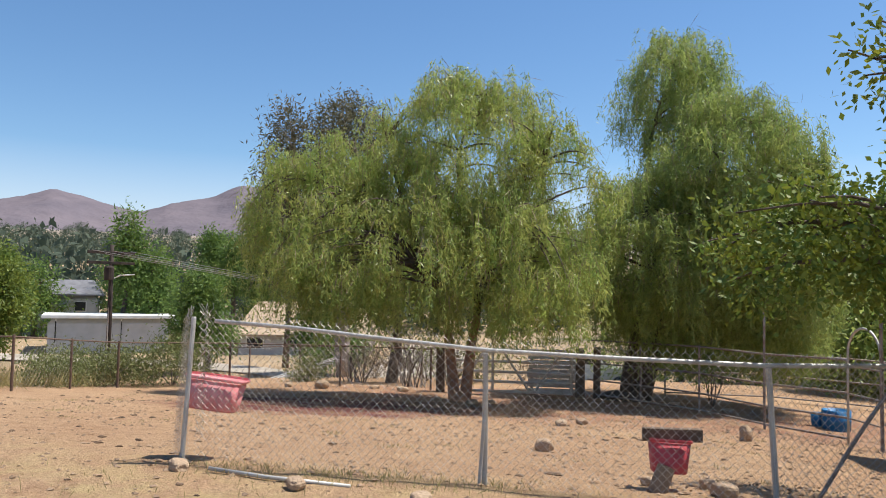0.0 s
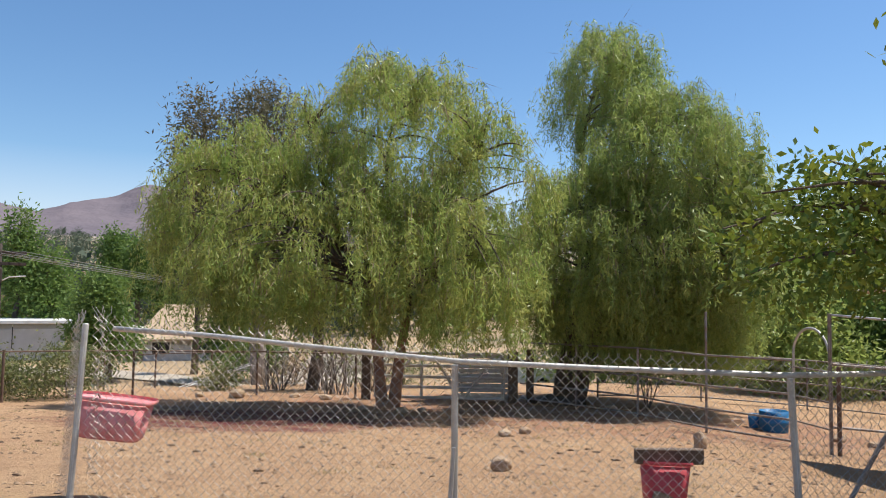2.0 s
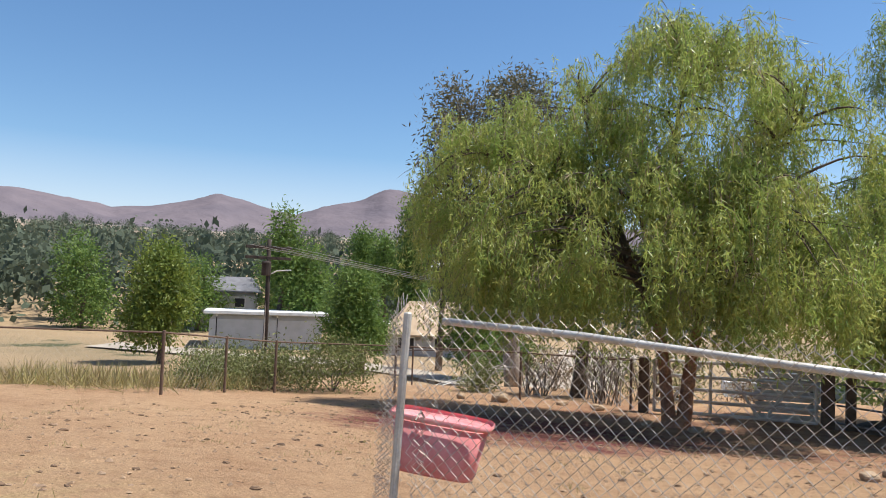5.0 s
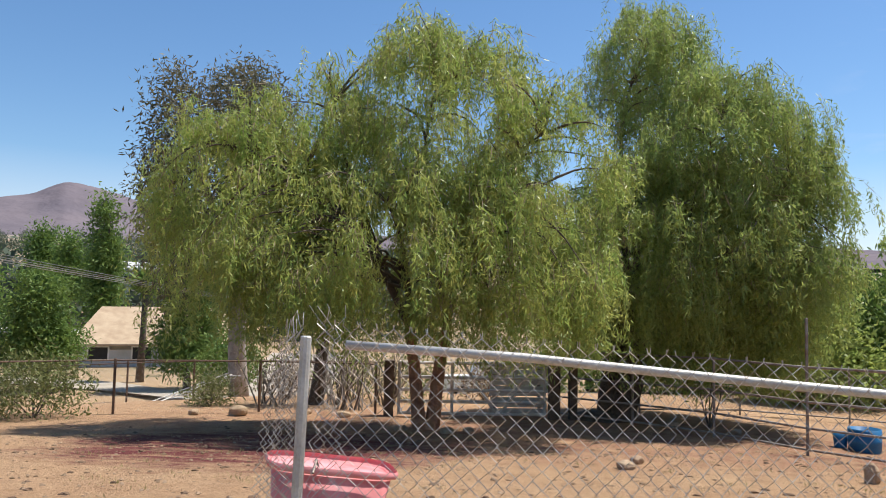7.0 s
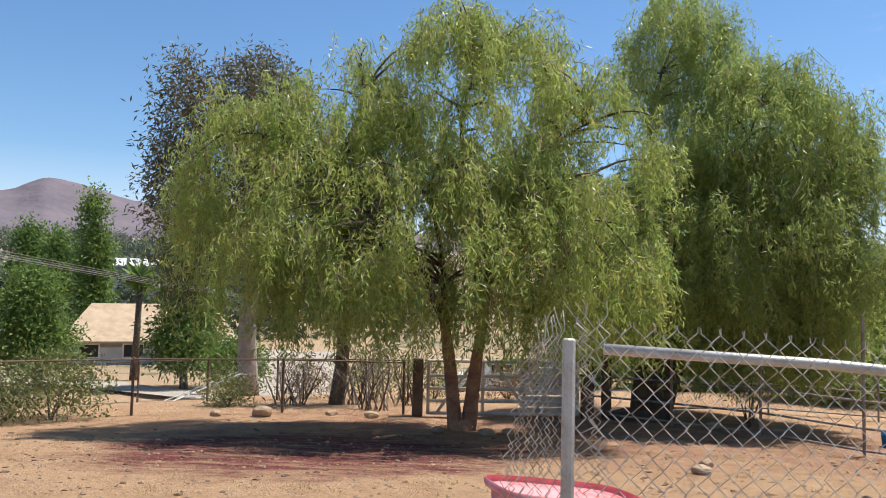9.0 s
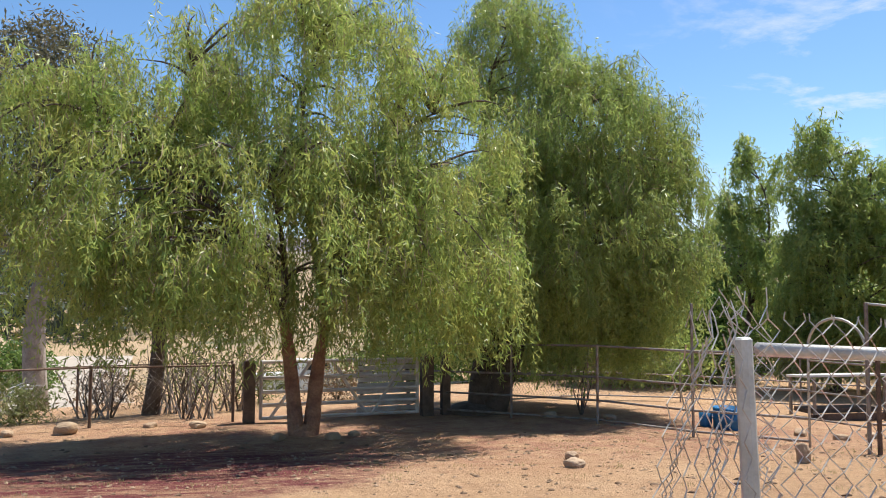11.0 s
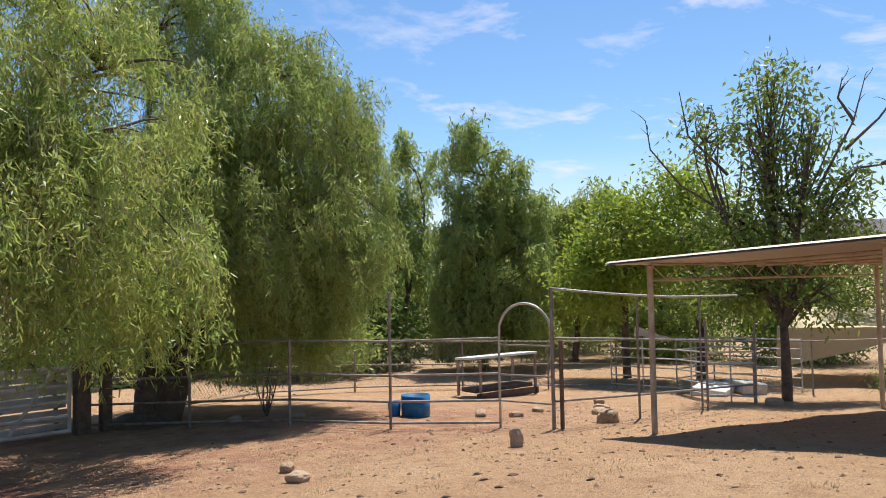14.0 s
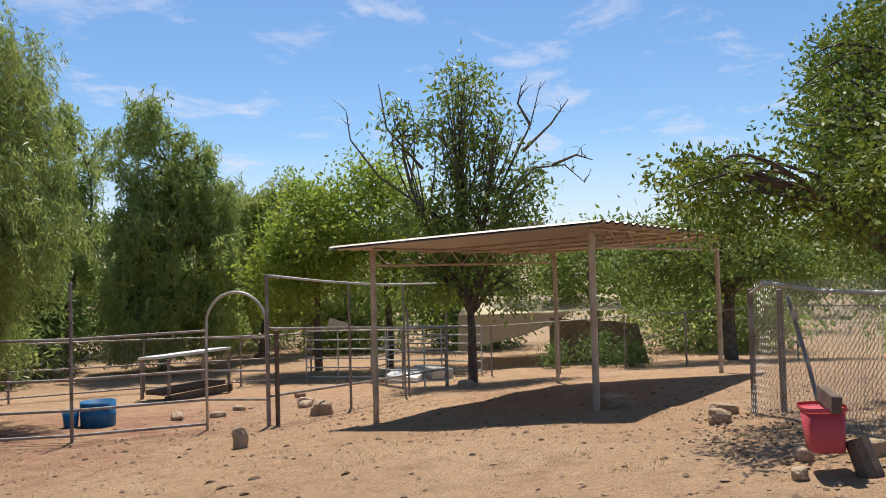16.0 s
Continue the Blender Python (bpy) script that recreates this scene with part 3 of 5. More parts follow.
for h in (0.42, 0.86, 1.36):
    part("rail", Geo().tube([(ax0.x, ax0.y, -0.88 + h), (ax1.x, ax1.y, -0.88 + h)], 0.016, 7), OLDPIPE, arch)

# farm gate between dark timber posts
gate = thing("farm_gate", label="faded pale steel five-bar farm gate, closed", category="gate")
GL, GR = Vector((-1.46, 17.52, 0)), Vector((1.80, 18.0, 0))
def gpt(t, h):
    p = GL.lerp(GR, t)
    return (p.x, p.y, lie(p.x, p.y) + 0.08 + h)
for h in (0.0, 0.26, 0.52, 0.80, 1.12):
    part("bar", Geo().tube([gpt(0, h), gpt(1, h)], 0.037, 8), GATEPAINT, gate)
for t in (0.0, 0.36, 1.0):
    part("upright", Geo().tube([gpt(t, -0.02), gpt(t, 1.14)], 0.036, 8), GATEPAINT, gate)
for t0, t1 in ((0.06, 0.30), (0.66, 0.44), (0.70, 0.92)):
    part("brace", Geo().tube([gpt(t0, 0.02), gpt(t1, 1.10)], 0.034, 8), GATEPAINT, gate)
def timber_post(x, y, h, w, group):
    t = thing("timber_gate_post", label="dark square weathered timber gate post", category="post", group=group)
    part("timber", Geo().box((x, y, lie(x, y) + h / 2 - 0.1), (w, w, h + 0.2), rz=8), OLDWOOD, t)
timber_post(-1.69, 17.5, 1.25, 0.22, "gate posts")
timber_post(2.02, 18.05, 1.30, 0.24, "gate posts")
timber_post(2.45, 18.15, 1.35, 0.18, "gate posts")

# downhill boundary fence on the valley side
bf = thing("boundary_fence", label="thin chain-link boundary fence with rusty pipe posts above the valley", category="fence")
BFP = [(-13.5, 7.2), (-8.9, 10.24), (-9.43, 12.5), (-9.05, 13.69), (-7.4, 16.2), (-4.63, 17.45), (-2.0, 17.6)]
for x, y in BFP:
    post(bf, "post", x, y, lie(x, y) - 0.2, lie(x, y) + 1.18, 0.03, RUST)
for i in range(len(BFP) - 1):
    (x0, y0), (x1, y1) = BFP[i], BFP[i + 1]
    a, b = lie(x0, y0), lie(x1, y1)
    part("top_rail", Geo().tube([(x0, y0, a + 1.14), (x1, y1, b + 1.14)], 0.018, 7), RUST, bf)
    part("wire_mesh", chain_mesh(Geo(), (x0, y0), (x1, y1), lin(a + 0.03, b + 0.03), lin(a + 1.12, b + 1.12), pitch=0.07, r=0.0013, spikes=False, seed=40 + i), WIRE, bf)

# ---- shade shelter ----
shelter = thing("shade_shelter", label="open steel shade shelter with a tan corrugated tin roof", category="shelter")
for x, y, top in ((8.04, 10.11, 1.74), (8.19, 6.87, 1.86), (14.71, 9.66, 1.76), (15.44, 6.35, 1.92)):
    post(shelter, "post", x, y, lie(x, y) - 0.2, top, 0.045, TRUSS, sides=12)
RC = [Vector((7.55, 10.55, 1.80)), Vector((7.72, 6.62, 1.98)), Vector((15.7, 6.0, 2.05)), Vector((15.2, 10.2, 1.83))]
def roof_pt(u, v):
    """u from the low side to the high side, v along the ridges."""
    return RC[0].lerp(RC[3], v).lerp(RC[1].lerp(RC[2], v), u)
vs, fs = [], []
nu, nv = 6, 96
for lay in (0.0, -0.03):
    for j in range(nv + 1):
        for i in range(nu + 1):
            p = roof_pt(i / nu, j / nv)
            vs.append((p.x, p.y, p.z + 0.014 * (1 if j % 4 in (1, 2) else -1) + lay))
st = (nu + 1) * (nv + 1)
for j in range(nv):
    for i in range(nu):
        k = j * (nu + 1) + i
        fs.append((k, k + 1, k + nu + 2, k + nu + 1))
        fs.append((st + k, st + k + nu + 1, st + k + nu + 2, st + k + 1))
part("roof", Geo().add(vs, fs), ROOFTIN, shelter, "corrugated tin roof sheet")
def truss(u0, v0, u1, v1, n=9, depth=0.24):
    def q(t, d):
        p = roof_pt(u0 + (u1 - u0) * t, v0 + (v1 - v0) * t)
        return (p.x, p.y, p.z - 0.06 - d)
    for d in (0.0, depth):
        part("truss_chord", Geo().tube([q(0, d), q(1, d)], 0.02, 6), TRUSS, shelter)
    for k in range(n):
        part("truss_web", Geo().tube([q(k / n, 0), q((k + 0.5) / n, depth)], 0.011, 5), TRUSS, shelter)
        part("truss_web", Geo().tube([q((k + 0.5) / n, depth), q((k + 1) / n, 0)], 0.011, 5), TRUSS, shelter)
truss(0.11, 0.06, 0.11, 0.95)
truss(0.92, 0.06, 0.92, 0.95)
for v in (0.3, 0.5, 0.7, 0.92):
    part("purlin", Geo().tube([tuple(roof_pt(0.02, v) - Vector((0, 0, 0.07))), tuple(roof_pt(0.98, v) - Vector((0, 0, 0.07)))], 0.022, 6), TRUSS, shelter)

# ---- barrel trough ----
bar = thing("barrel_trough", label="blue plastic barrel cut down as a water trough", category="trough")
bz = lie(7.75, 15.7) - 0.02
part("shell", Geo().lathe((7.75, 15.7, bz), [(0.27, 0), (0.285, 0.02), (0.29, 0.2), (0.30, 0.22), (0.29, 0.24), (0.295, 0.45), (0.28, 0.45), (0.27, 0.05)], 28), BLUE, bar, smooth=True)
part("small_tub", Geo().lathe((7.42, 15.98, bz), [(0.1, 0), (0.11, 0.02), (0.14, 0.33), (0.125, 0.33), (0.1, 0.04)], 20), BLUE, bar, smooth=True)

# ---- hay feeder ----
fd = thing("roofed_feeder", label="low timber hay feeder with a white tin roof", category="feeder")
fx, fy = 12.7, 18.7
fz = lie(fx, fy)
for dx in (-1.0, 1.0):
    for dy in (-0.45, 0.45):
        part("leg", Geo().box((fx + dx, fy + dy, fz + 0.5), (0.06, 0.06, 1.1)), OLDPIPE, fd)
part("roof", Geo().box((fx, fy, fz + 1.08), (2.35, 0.75, 0.06), rx=-4), WHITE, fd, "white tin roof")
part("bunk", Geo().box((fx, fy, fz + 0.24), (2.05, 0.6, 0.12)), OLDWOOD, fd)
part("base_board", Geo().box((fx, fy - 0.45, fz + 0.1), (2.2, 0.06, 0.18)), RUST, fd)

# ---- trees ----


def limb_path(p0, p1, rng, bow=0.12, n=7, sag=0.0):
    p0, p1 = Vector(p0), Vector(p1)
    d = p1 - p0
    side = Vector((rng.uniform(-1, 1), rng.uniform(-1, 1), rng.uniform(-0.3, 0.6))) * d.length * bow
    out = []
    for i in range(n):
        t = i / (n - 1)
        out.append(p0 + d * t + side * math.sin(math.pi * t) + Vector((0, 0, d.length * 0.10 * math.sin(math.pi * t) - sag * t * t)))
    return out


def taper(r0, r1, n):
    return [r0 + (r1 - r0) * i / (n - 1) for i in range(n)]


def shell_points(lobes, n, rng, inner=0.45, low=-0.75):
    """Points in the outer part of the lobes, more of them on the larger ones."""
    vol = np.array([l[3] * l[4] * l[5] for l in lobes]) ** 0.8
    pick = rng.choice(len(lobes), n, p=vol / vol.sum())
    d = rng.normal(size=(n, 3))
    d /= np.linalg.norm(d, axis=1, keepdims=True)
    d[:, 2] = np.where(d[:, 2] < low, -d[:, 2], d[:, 2])
    r = inner + (1 - inner) * rng.uniform(0, 1, n) ** 0.6
    l = np.array(lobes)[pick]
    # uneven outline: bulges and gaps that follow a slow wave over the lobe
    bump = 1 + 0.13 * np.sin(d[:, 0] * 5.1 + pick * 1.7) * np.cos(d[:, 2] * 4.3 + pick) + 0.10 * np.sin(d[:, 1] * 9 + d[:, 2] * 7 + pick)
    return l[:, :3] + d * l[:, 3:] * (r * bump)[:, None], d


def spaced_points(lobes, n, rng, gap, inner=0.7, low=-0.75):
    """Shell points kept at least gap apart, with the way out of the lobe."""
    p, d = shell_points(lobes, n * 4, rng, inner, low)
    keep = []
    for i in range(len(p)):
        if len(keep) == n:
            break
        if all(((p[i] - p[j]) ** 2).sum() > gap * gap for j in keep[-400:]):
            keep.append(i)
    return p[keep], d[keep]


def weeping_tree(name, label, base, stems, lobes, clumps, per, leaves, leaf_mat, bark, seed, length=(0.45, 1.25), leaf=(0.14, 0.023), twigs=1900, floor_gap=1.2, trunk_r=0.13, fill=0.5, limb_mat=None, gap=0.34, curtain=3.0):
    """A pepper tree: bent stems, arching limbs and bunches of hanging strands of narrow leaves."""
    rng, rp = np.random.default_rng(seed), random.Random(seed)
    t = thing(name, label=label, category="tree")
    z0 = lie(base[0], base[1])
    g = Geo()
    heads = []
    for sx, sy, sz in stems:
        top = Vector((base[0] + sx, base[1] + sy, z0 + sz))
        path = limb_path((base[0] + sx * 0.3, base[1] + sy * 0.3, z0 - 0.15), top, rp, 0.06, 12)
        rad = [q * (1 + 0.13 * noise.noise(Vector((k * 0.9, seed, sx * 9)))) for k, q in enumerate(taper(trunk_r * 1.2, trunk_r * 0.75, len(path)))]
        g.tube(path, rad, 11)
        heads.append(top)
    g.tube([(base[0], base[1], z0 - 0.2), (base[0], base[1], z0 + 0.1), (base[0], base[1], z0 + 0.2)], [trunk_r * 2.6, trunk_r * 2.0, trunk_r * 1.1], 13)
    part("trunk", g, bark, t, smooth=True)
    cen, cout = spaced_points(lobes, clumps, rng, gap)
    # windows in the crown, wider in its upper half
    thin = np.array([noise.noise(Vector((x * 0.75, y * 0.75, z * 0.75 + seed * 3))) + 0.5 * noise.noise(Vector((x * 1.9, y * 1.9, z * 1.9 + seed))) - (0.06 if z > 3.2 else -0.12) for x, y, z in cen.tolist()])
    cen, cout = cen[thin > -0.27], cout[thin > -0.27]
    g = Geo()
    limbs = []
    for l in lobes:
        c = Vector(l[:3])
        h = min(heads, key=lambda q: (q - c).length)
        path = limb_path(h, c + Vector((0, 0, l[5] * 0.45)), rp, 0.12, 9)
        g.tube(path, taper(min(trunk_r * 0.62, 0.085), 0.018, len(path)), 7, cap=False)
        limbs += path[2:]
    for p in cen[:: max(1, len(cen) // 190)]:
        p = Vector(p)
        a = min(limbs, key=lambda q: (q - p).length + (0.9 if q.z > p.z else 0))
        q = limb_path(a, p + Vector((0, 0, -0.05)), rp, 0.13, 7)
        g.tube(q, taper(0.036, 0.005, 7), 5, cap=False)
    part("limb", g, limb_mat or bark, t, smooth=True)
    # bunches: a small dome of strands round each branch end
    k0 = len(cen)
    size = rng.uniform(0.16, 0.40, (k0, 1, 1))
    off = rng.normal(size=(k0, per, 3)) * np.array([0.62, 0.62, 0.36])
    root = (cen[:, None, :] + off * size).reshape(-1, 3)
    out = (cout[:, None, :] * 0.6 + off * 0.5).reshape(-1, 3)
    ln = (rng.uniform(length[0], length[1], (k0, 1)) * rng.uniform(0.55, 1.15, (k0, per))).reshape(-1)
    n_in = int(len(root) * fill)
    r_in, o_in = shell_points(lobes, n_in, rng, 0.25)
    veil = np.array([noise.noise(Vector((p[0] * 0.9, p[1] * 0.9, p[2] * 0.6 + seed))) for p in r_in.tolist()])
    ok = veil > rng.uniform(-0.4, 0.15, n_in)
    root = np.concatenate([root, r_in[ok]])
    out = np.concatenate([out, o_in[ok] * 0.5])
    ln = np.concatenate([ln, rng.uniform(length[0], length[1], int(ok.sum()))])
    # the lowest strands hang as long curtains with a scalloped hem
    ln = ln * (1 + 0.9 * np.clip((curtain - root[:, 2]) / 2.0, 0, 1))
    hem = np.array([0.95 + 0.55 * noise.noise(Vector((x * 1.3, y * 1.3, seed))) for x, y, z in root.tolist()])
    fl = np.array([lie(x, y) for x, y in root[:, :2]]) + floor_gap * hem * rng.uniform(0.85, 1.25, len(root))
    ln = np.minimum(ln, root[:, 2] - fl)
    keep = ln > 0.15
    root, out, ln = root[keep], out[keep], ln[keep]
    k = len(root)
    u = rng.uniform(0, 1, (k, leaves))
    sway = rng.normal(scale=0.06, size=(k, 3)) + out * 0.30
    sway[:, 2] = np.abs(sway[:, 2]) * 0.3
    c = root[:, None, :] + sway[:, None, :] * np.sqrt(u)[..., None] * np.minimum(ln, 0.9)[:, None, None]
    c[..., 2] -= u * ln[:, None]
    c += rng.normal(scale=0.032, size=c.shape)
    d = rng.normal(size=c.shape) * 0.6
    d[..., 2] -= 0.85
    n_leaf = np.clip((ln / length[1] * leaves * 0.9).astype(int) + 4, 5, leaves)
    mask = np.arange(leaves)[None, :] < n_leaf[:, None]
    ob = new("crown", quads_mesh("crown", leaf_quads(c[mask], d[mask], leaf[0], leaf[1], rng), leaf_mat))
    ob.parent = t
    # dry hanging twigs among the leaves
    sel = rng.choice(k, min(k, twigs * 4), replace=False)
    tips = root[sel] + sway[sel] * np.minimum(ln[sel], 0.9)[:, None]
    tips[:, 2] -= ln[sel]
    ob = new("twig", quads_mesh("twig", leaf_quads(root[sel] + rng.normal(scale=0.05, size=tips.shape), tips - root[sel] + rng.normal(scale=0.25, size=tips.shape), 0.55, 0.012, rng), TWIG))
    ob.parent = t
    ob["kind"] = "stuff"
    return t


def leafy_tree(name, label, base, lobes, count, leaf, leaf_mat, bark, seed, trunk_r=0.12, fork=0.45, droop=0.3, inner=0.35, category="tree"):
    """A broad-leaved tree: trunk, limbs to each lobe, sprays of single leaves."""
    rng, rp = np.random.default_rng(seed), random.Random(seed)
    t = thing(name, label=label, category=category)
    z0 = lie(base[0], base[1])
    cz = min(l[2] - l[5] * 0.4 for l in lobes)
    head = Vector((base[0] + rp.uniform(-0.1, 0.1), base[1], z0 + max(0.3, (cz - z0) * fork + 0.2)))
    g = Geo()
    path = limb_path((base[0], base[1], z0 - 0.2), head, rp, 0.05)
    g.tube(path, taper(trunk_r * 1.25, trunk_r * 0.85, len(path)), 10)
    part("trunk", g, bark, t, smooth=True)
    g = Geo()
    for l in lobes:
        c = Vector(l[:3])
        path = limb_path(head, c + Vector((0, 0, l[5] * 0.5)), rp, 0.1)
        g.tube(path, taper(trunk_r * 0.7, 0.02, len(path)), 7, cap=False)
        pts, dd = shell_points([l], 14, rng, 0.75, -0.5)
        for p in pts:
            q = limb_path(path[rp.randint(2, 5)], p, rp, 0.14, 6)
            g.tube(q, taper(0.03, 0.006, 6), 5, cap=False)
    part("limb", g, bark, t, smooth=True)
    ns = max(8, count // 16)
    c0, out = shell_points(lobes, ns, rng, inner, -0.85)
    size = leaf[0]
    spread = size * 1.35
    c = c0[:, None, :] + rng.normal(scale=1.0, size=(ns, 16, 3)) * np.array([spread, spread, spread * 0.8])
    d = rng.normal(size=c.shape) + out[:, None, :] * 0.7
    d[..., 2] -= droop
    ob = new("crown", quads_mesh("crown", leaf_quads(c.reshape(-1, 3), d.reshape(-1, 3), leaf[0], leaf[1], rng), leaf_mat))
    ob.parent = t
    return t


weeping_tree("pepper_tree", "wide weeping pepper tree with a reddish forked trunk", (-0.67, 15.64), [(-0.36, -0.1, 2.0), (0.40, 0.1, 2.1)],
    [(-0.54, 15.45, 4.95, 2.15, 2.15, 2.3), (-4.1, 14.77, 3.5, 1.75, 1.75, 2.05), (-2.71, 15.62, 4.8, 1.3, 1.3, 1.85), (1.5, 14.79, 3.9, 1.35, 1.35, 1.9), (-1.35, 14.35, 2.7, 3.3, 2.3, 1.5), (0.9, 14.41, 2.7, 1.85, 1.85, 1.5)],
    640, 12, 44, PEPPER, BARK_RED, 11, floor_gap=1.25, trunk_r=0.125, limb_mat=BARK, fill=0.15, gap=0.27)
weeping_tree("pepper_tree", "tall dark-trunked weeping pepper tree beside the gate", (3.1, 18.3), [(0.7, 0.3, 2.6), (1.4, -0.2, 2.3)],
    [(4.49, 20.02, 7.3, 1.5, 1.5, 2.2), (5.81, 18.11, 4.95, 1.85, 1.85, 2.3), (4.76, 18.42, 3.09, 3.1, 2.9, 2.2), (7.1, 17.61, 3.31, 1.2, 1.2, 2.3), (5.4, 18.9, 1.5, 2.4, 1.6, 1.4)],
    740, 13, 44, PEPPER_DARK, BARK, 12, floor_gap=0.75, trunk_r=0.28, fill=0.5, gap=0.27)
weeping_tree("pepper_tree", "slender dark weeping pepper tree behind the pen", (18.3, 25.6), [(0.1, 0, 2.2)],
    [(18.01, 26.04, 6.1, 1.15, 1.15, 2.0), (19.3, 24.9, 4.8, 1.25, 1.25, 1.9), (18.53, 25.59, 4.2, 1.5, 1.5, 1.9), (18.53, 25.59, 2.3, 2.3, 2.3, 2.6), (18.4, 25.0, 0.4, 2.6, 1.6, 1.3)],
    240, 13, 26, PEPPER_DARK, BARK, 13, leaf=(0.24, 0.05), fill=0.8, floor_gap=0.5, twigs=250)
weeping_tree("pepper_tree", "pale weeping pepper tree far behind the corral", (18.0, 30.2), [(0, 0, 3)], [(17.97, 29.89, 6.1, 1.1, 1.1, 2.0), (17.2, 30.3, 3.5, 2.0, 1.6, 2.4)], 80, 12, 22, PEPPER_DARK, BARK, 14, leaf=(0.26, 0.055), twigs=60)
weeping_tree("pepper_tree", "pale weeping pepper tree far behind the corral", (23.8, 26.0), [(0, 0, 2.5)], [(23.43, 26.38, 3.22, 1.2, 1.2, 1.9), (24.45, 25.23, 4.5, 1.1, 1.1, 1.7), (23.9, 26.2, 1.6, 2.0, 2.0, 2.0)], 110, 12, 22, PEPPER, BARK, 15, leaf=(0.26, 0.055), twigs=60)
leafy_tree("ash_tree", "thin-crowned ash tree with dead bare branches", (17.1, 12.87), [(17.11, 12.85, 6.26, 0.8, 0.8, 0.8), (16.86, 13.31, 5.27, 0.8, 0.8, 0.7), (17.46, 12.15, 4.94, 0.7, 0.7, 0.85), (16.28, 14.31, 5.1, 0.6, 0.6, 0.95), (17.15, 12.77, 2.7, 1.55, 1.55, 1.2), (17.71, 11.59, 3.45, 0.85, 0.85, 1.0), (16.54, 13.89, 2.55, 0.9, 0.9, 0.9), (17.01, 13.04, 4.0, 0.7, 0.7, 0.9), (17.77, 11.45, 2.15, 0.65, 0.65, 0.65), (16.9, 13.1, 1.3, 1.0, 1.0, 0.8), (17.6, 12.1, 0.9, 0.8, 0.8, 0.7), (16.5, 14.0, 1.2, 0.8, 0.8, 0.9)], 9500, (0.2, 0.07), ASH, BARK, 16, 0.11, 0.75, 0.6)
ash = bpy.data.objects["ash_tree"]
rpa = random.Random(61)
for path in ([(16.9, 13.2, 2.6), (15.9, 14.9, 4.0), (15.46, 15.5, 5.0), (15.42, 15.6, 5.8)], [(16.5, 13.9, 4.2), (16.0, 14.7, 5.3), (15.92, 14.87, 6.5)], [(17.4, 12.2, 3.4), (17.65, 11.7, 4.5), (17.8, 11.3, 5.3), (17.93, 11.06, 6.3)], [(17.7, 11.5, 4.6), (18.0, 10.8, 5.3), (18.2, 10.36, 5.95)], [(17.4, 12.0, 3.2), (17.85, 11.26, 4.15), (18.15, 10.5, 4.2), (18.3, 10.0, 3.7)], [(17.8, 11.3, 5.3), (17.7, 11.6, 5.9), (17.75, 11.5, 6.4)], [(18.0, 10.8, 4.2), (18.25, 10.2, 4.45), (18.4, 9.8, 4.3)]):
    g = Geo()
    q = [Vector(p) for p in path]
    g.tube(q, taper(0.045, 0.010, len(q)), 6, cap=False)
    for k in range(4):
        s = q[-2].lerp(q[-1], rpa.random())
        g.tube(limb_path(s, s + Vector((rpa.uniform(-0.3, 0.3), rpa.uniform(-0.4, 0.4), rpa.uniform(0.1, 0.5))), rpa, 0.2, 4), taper(0.012, 0.004, 4), 4, cap=False)
    part("bare_branch", g, BARK, ash, "leafless dead branch")
leafy_tree("fruit_tree", "bright green leafy tree beyond the pen", (19.9, 20.0), [(19.71, 19.97, 2.6, 1.68, 1.68, 2.1), (18.9, 20.6, 1.4, 1.3, 1.3, 1.5)], 11000, (0.2, 0.08), BRIGHT, BARK, 17, 0.12, 0.8)
leafy_tree("fruit_tree", "bright green leafy tree beyond the pen", (21.2, 18.0), [(20.97, 18.24, 3.2, 2.0, 2.0, 2.1), (21.6, 16.8, 1.6, 1.7, 1.7, 1.6)], 14000, (0.2, 0.08), BRIGHT, BARK, 18, 0.12, 0.8)
leafy_tree("fruit_tree", "green tree beyond the far wire fence", (25.2, 11.9), [(25.15, 11.9, 1.4, 1.9, 1.9, 1.7), (26.3, 14.4, 1.2, 2.0, 2.0, 1.8)], 10000, (0.17, 0.07), ASH, BARK, 19, 0.12, 0.8)
leafy_tree("spreading_tree", "dark spreading tree behind the far fence", (22.3, 7.0), [(22.3, 7.28, 1.9, 2.3, 2.3, 1.3), (21.95, 9.2, 1.31, 1.58, 1.58, 1.3), (22.33, 6.0, 1.3, 1.8, 1.5, 1.0), (24.5, 4.0, 1.7, 2.2, 2.2, 1.6)], 19000, (0.16, 0.065), ASH, BARK, 20, 0.17, 0.8)
leafy_tree("citrus_tree", "glossy dark green citrus tree with yellowing leaves beside the fence", (7.0, 3.3), [(6.5, 3.6, 2.15, 1.2, 1.1, 0.75), (7.5, 3.4, 3.1, 1.1, 1.15, 1.1), (5.2, 3.3, 2.0, 0.8, 0.7, 0.55), (6.7, 4.9, 2.0, 0.55, 0.5, 0.5), (5.7, 5.1, 2.05, 0.6, 0.5, 0.35), (5.8, 2.7, 3.25, 0.5, 0.5, 0.45), (8.6, 3.2, 2.3, 1.2, 1.2, 1.2), (8.9, 3.5, 3.4, 0.95, 0.9, 0.9)], 50000, (0.066, 0.034), CITRUS, BARK, 21, 0.065, 0.55, inner=0.3)
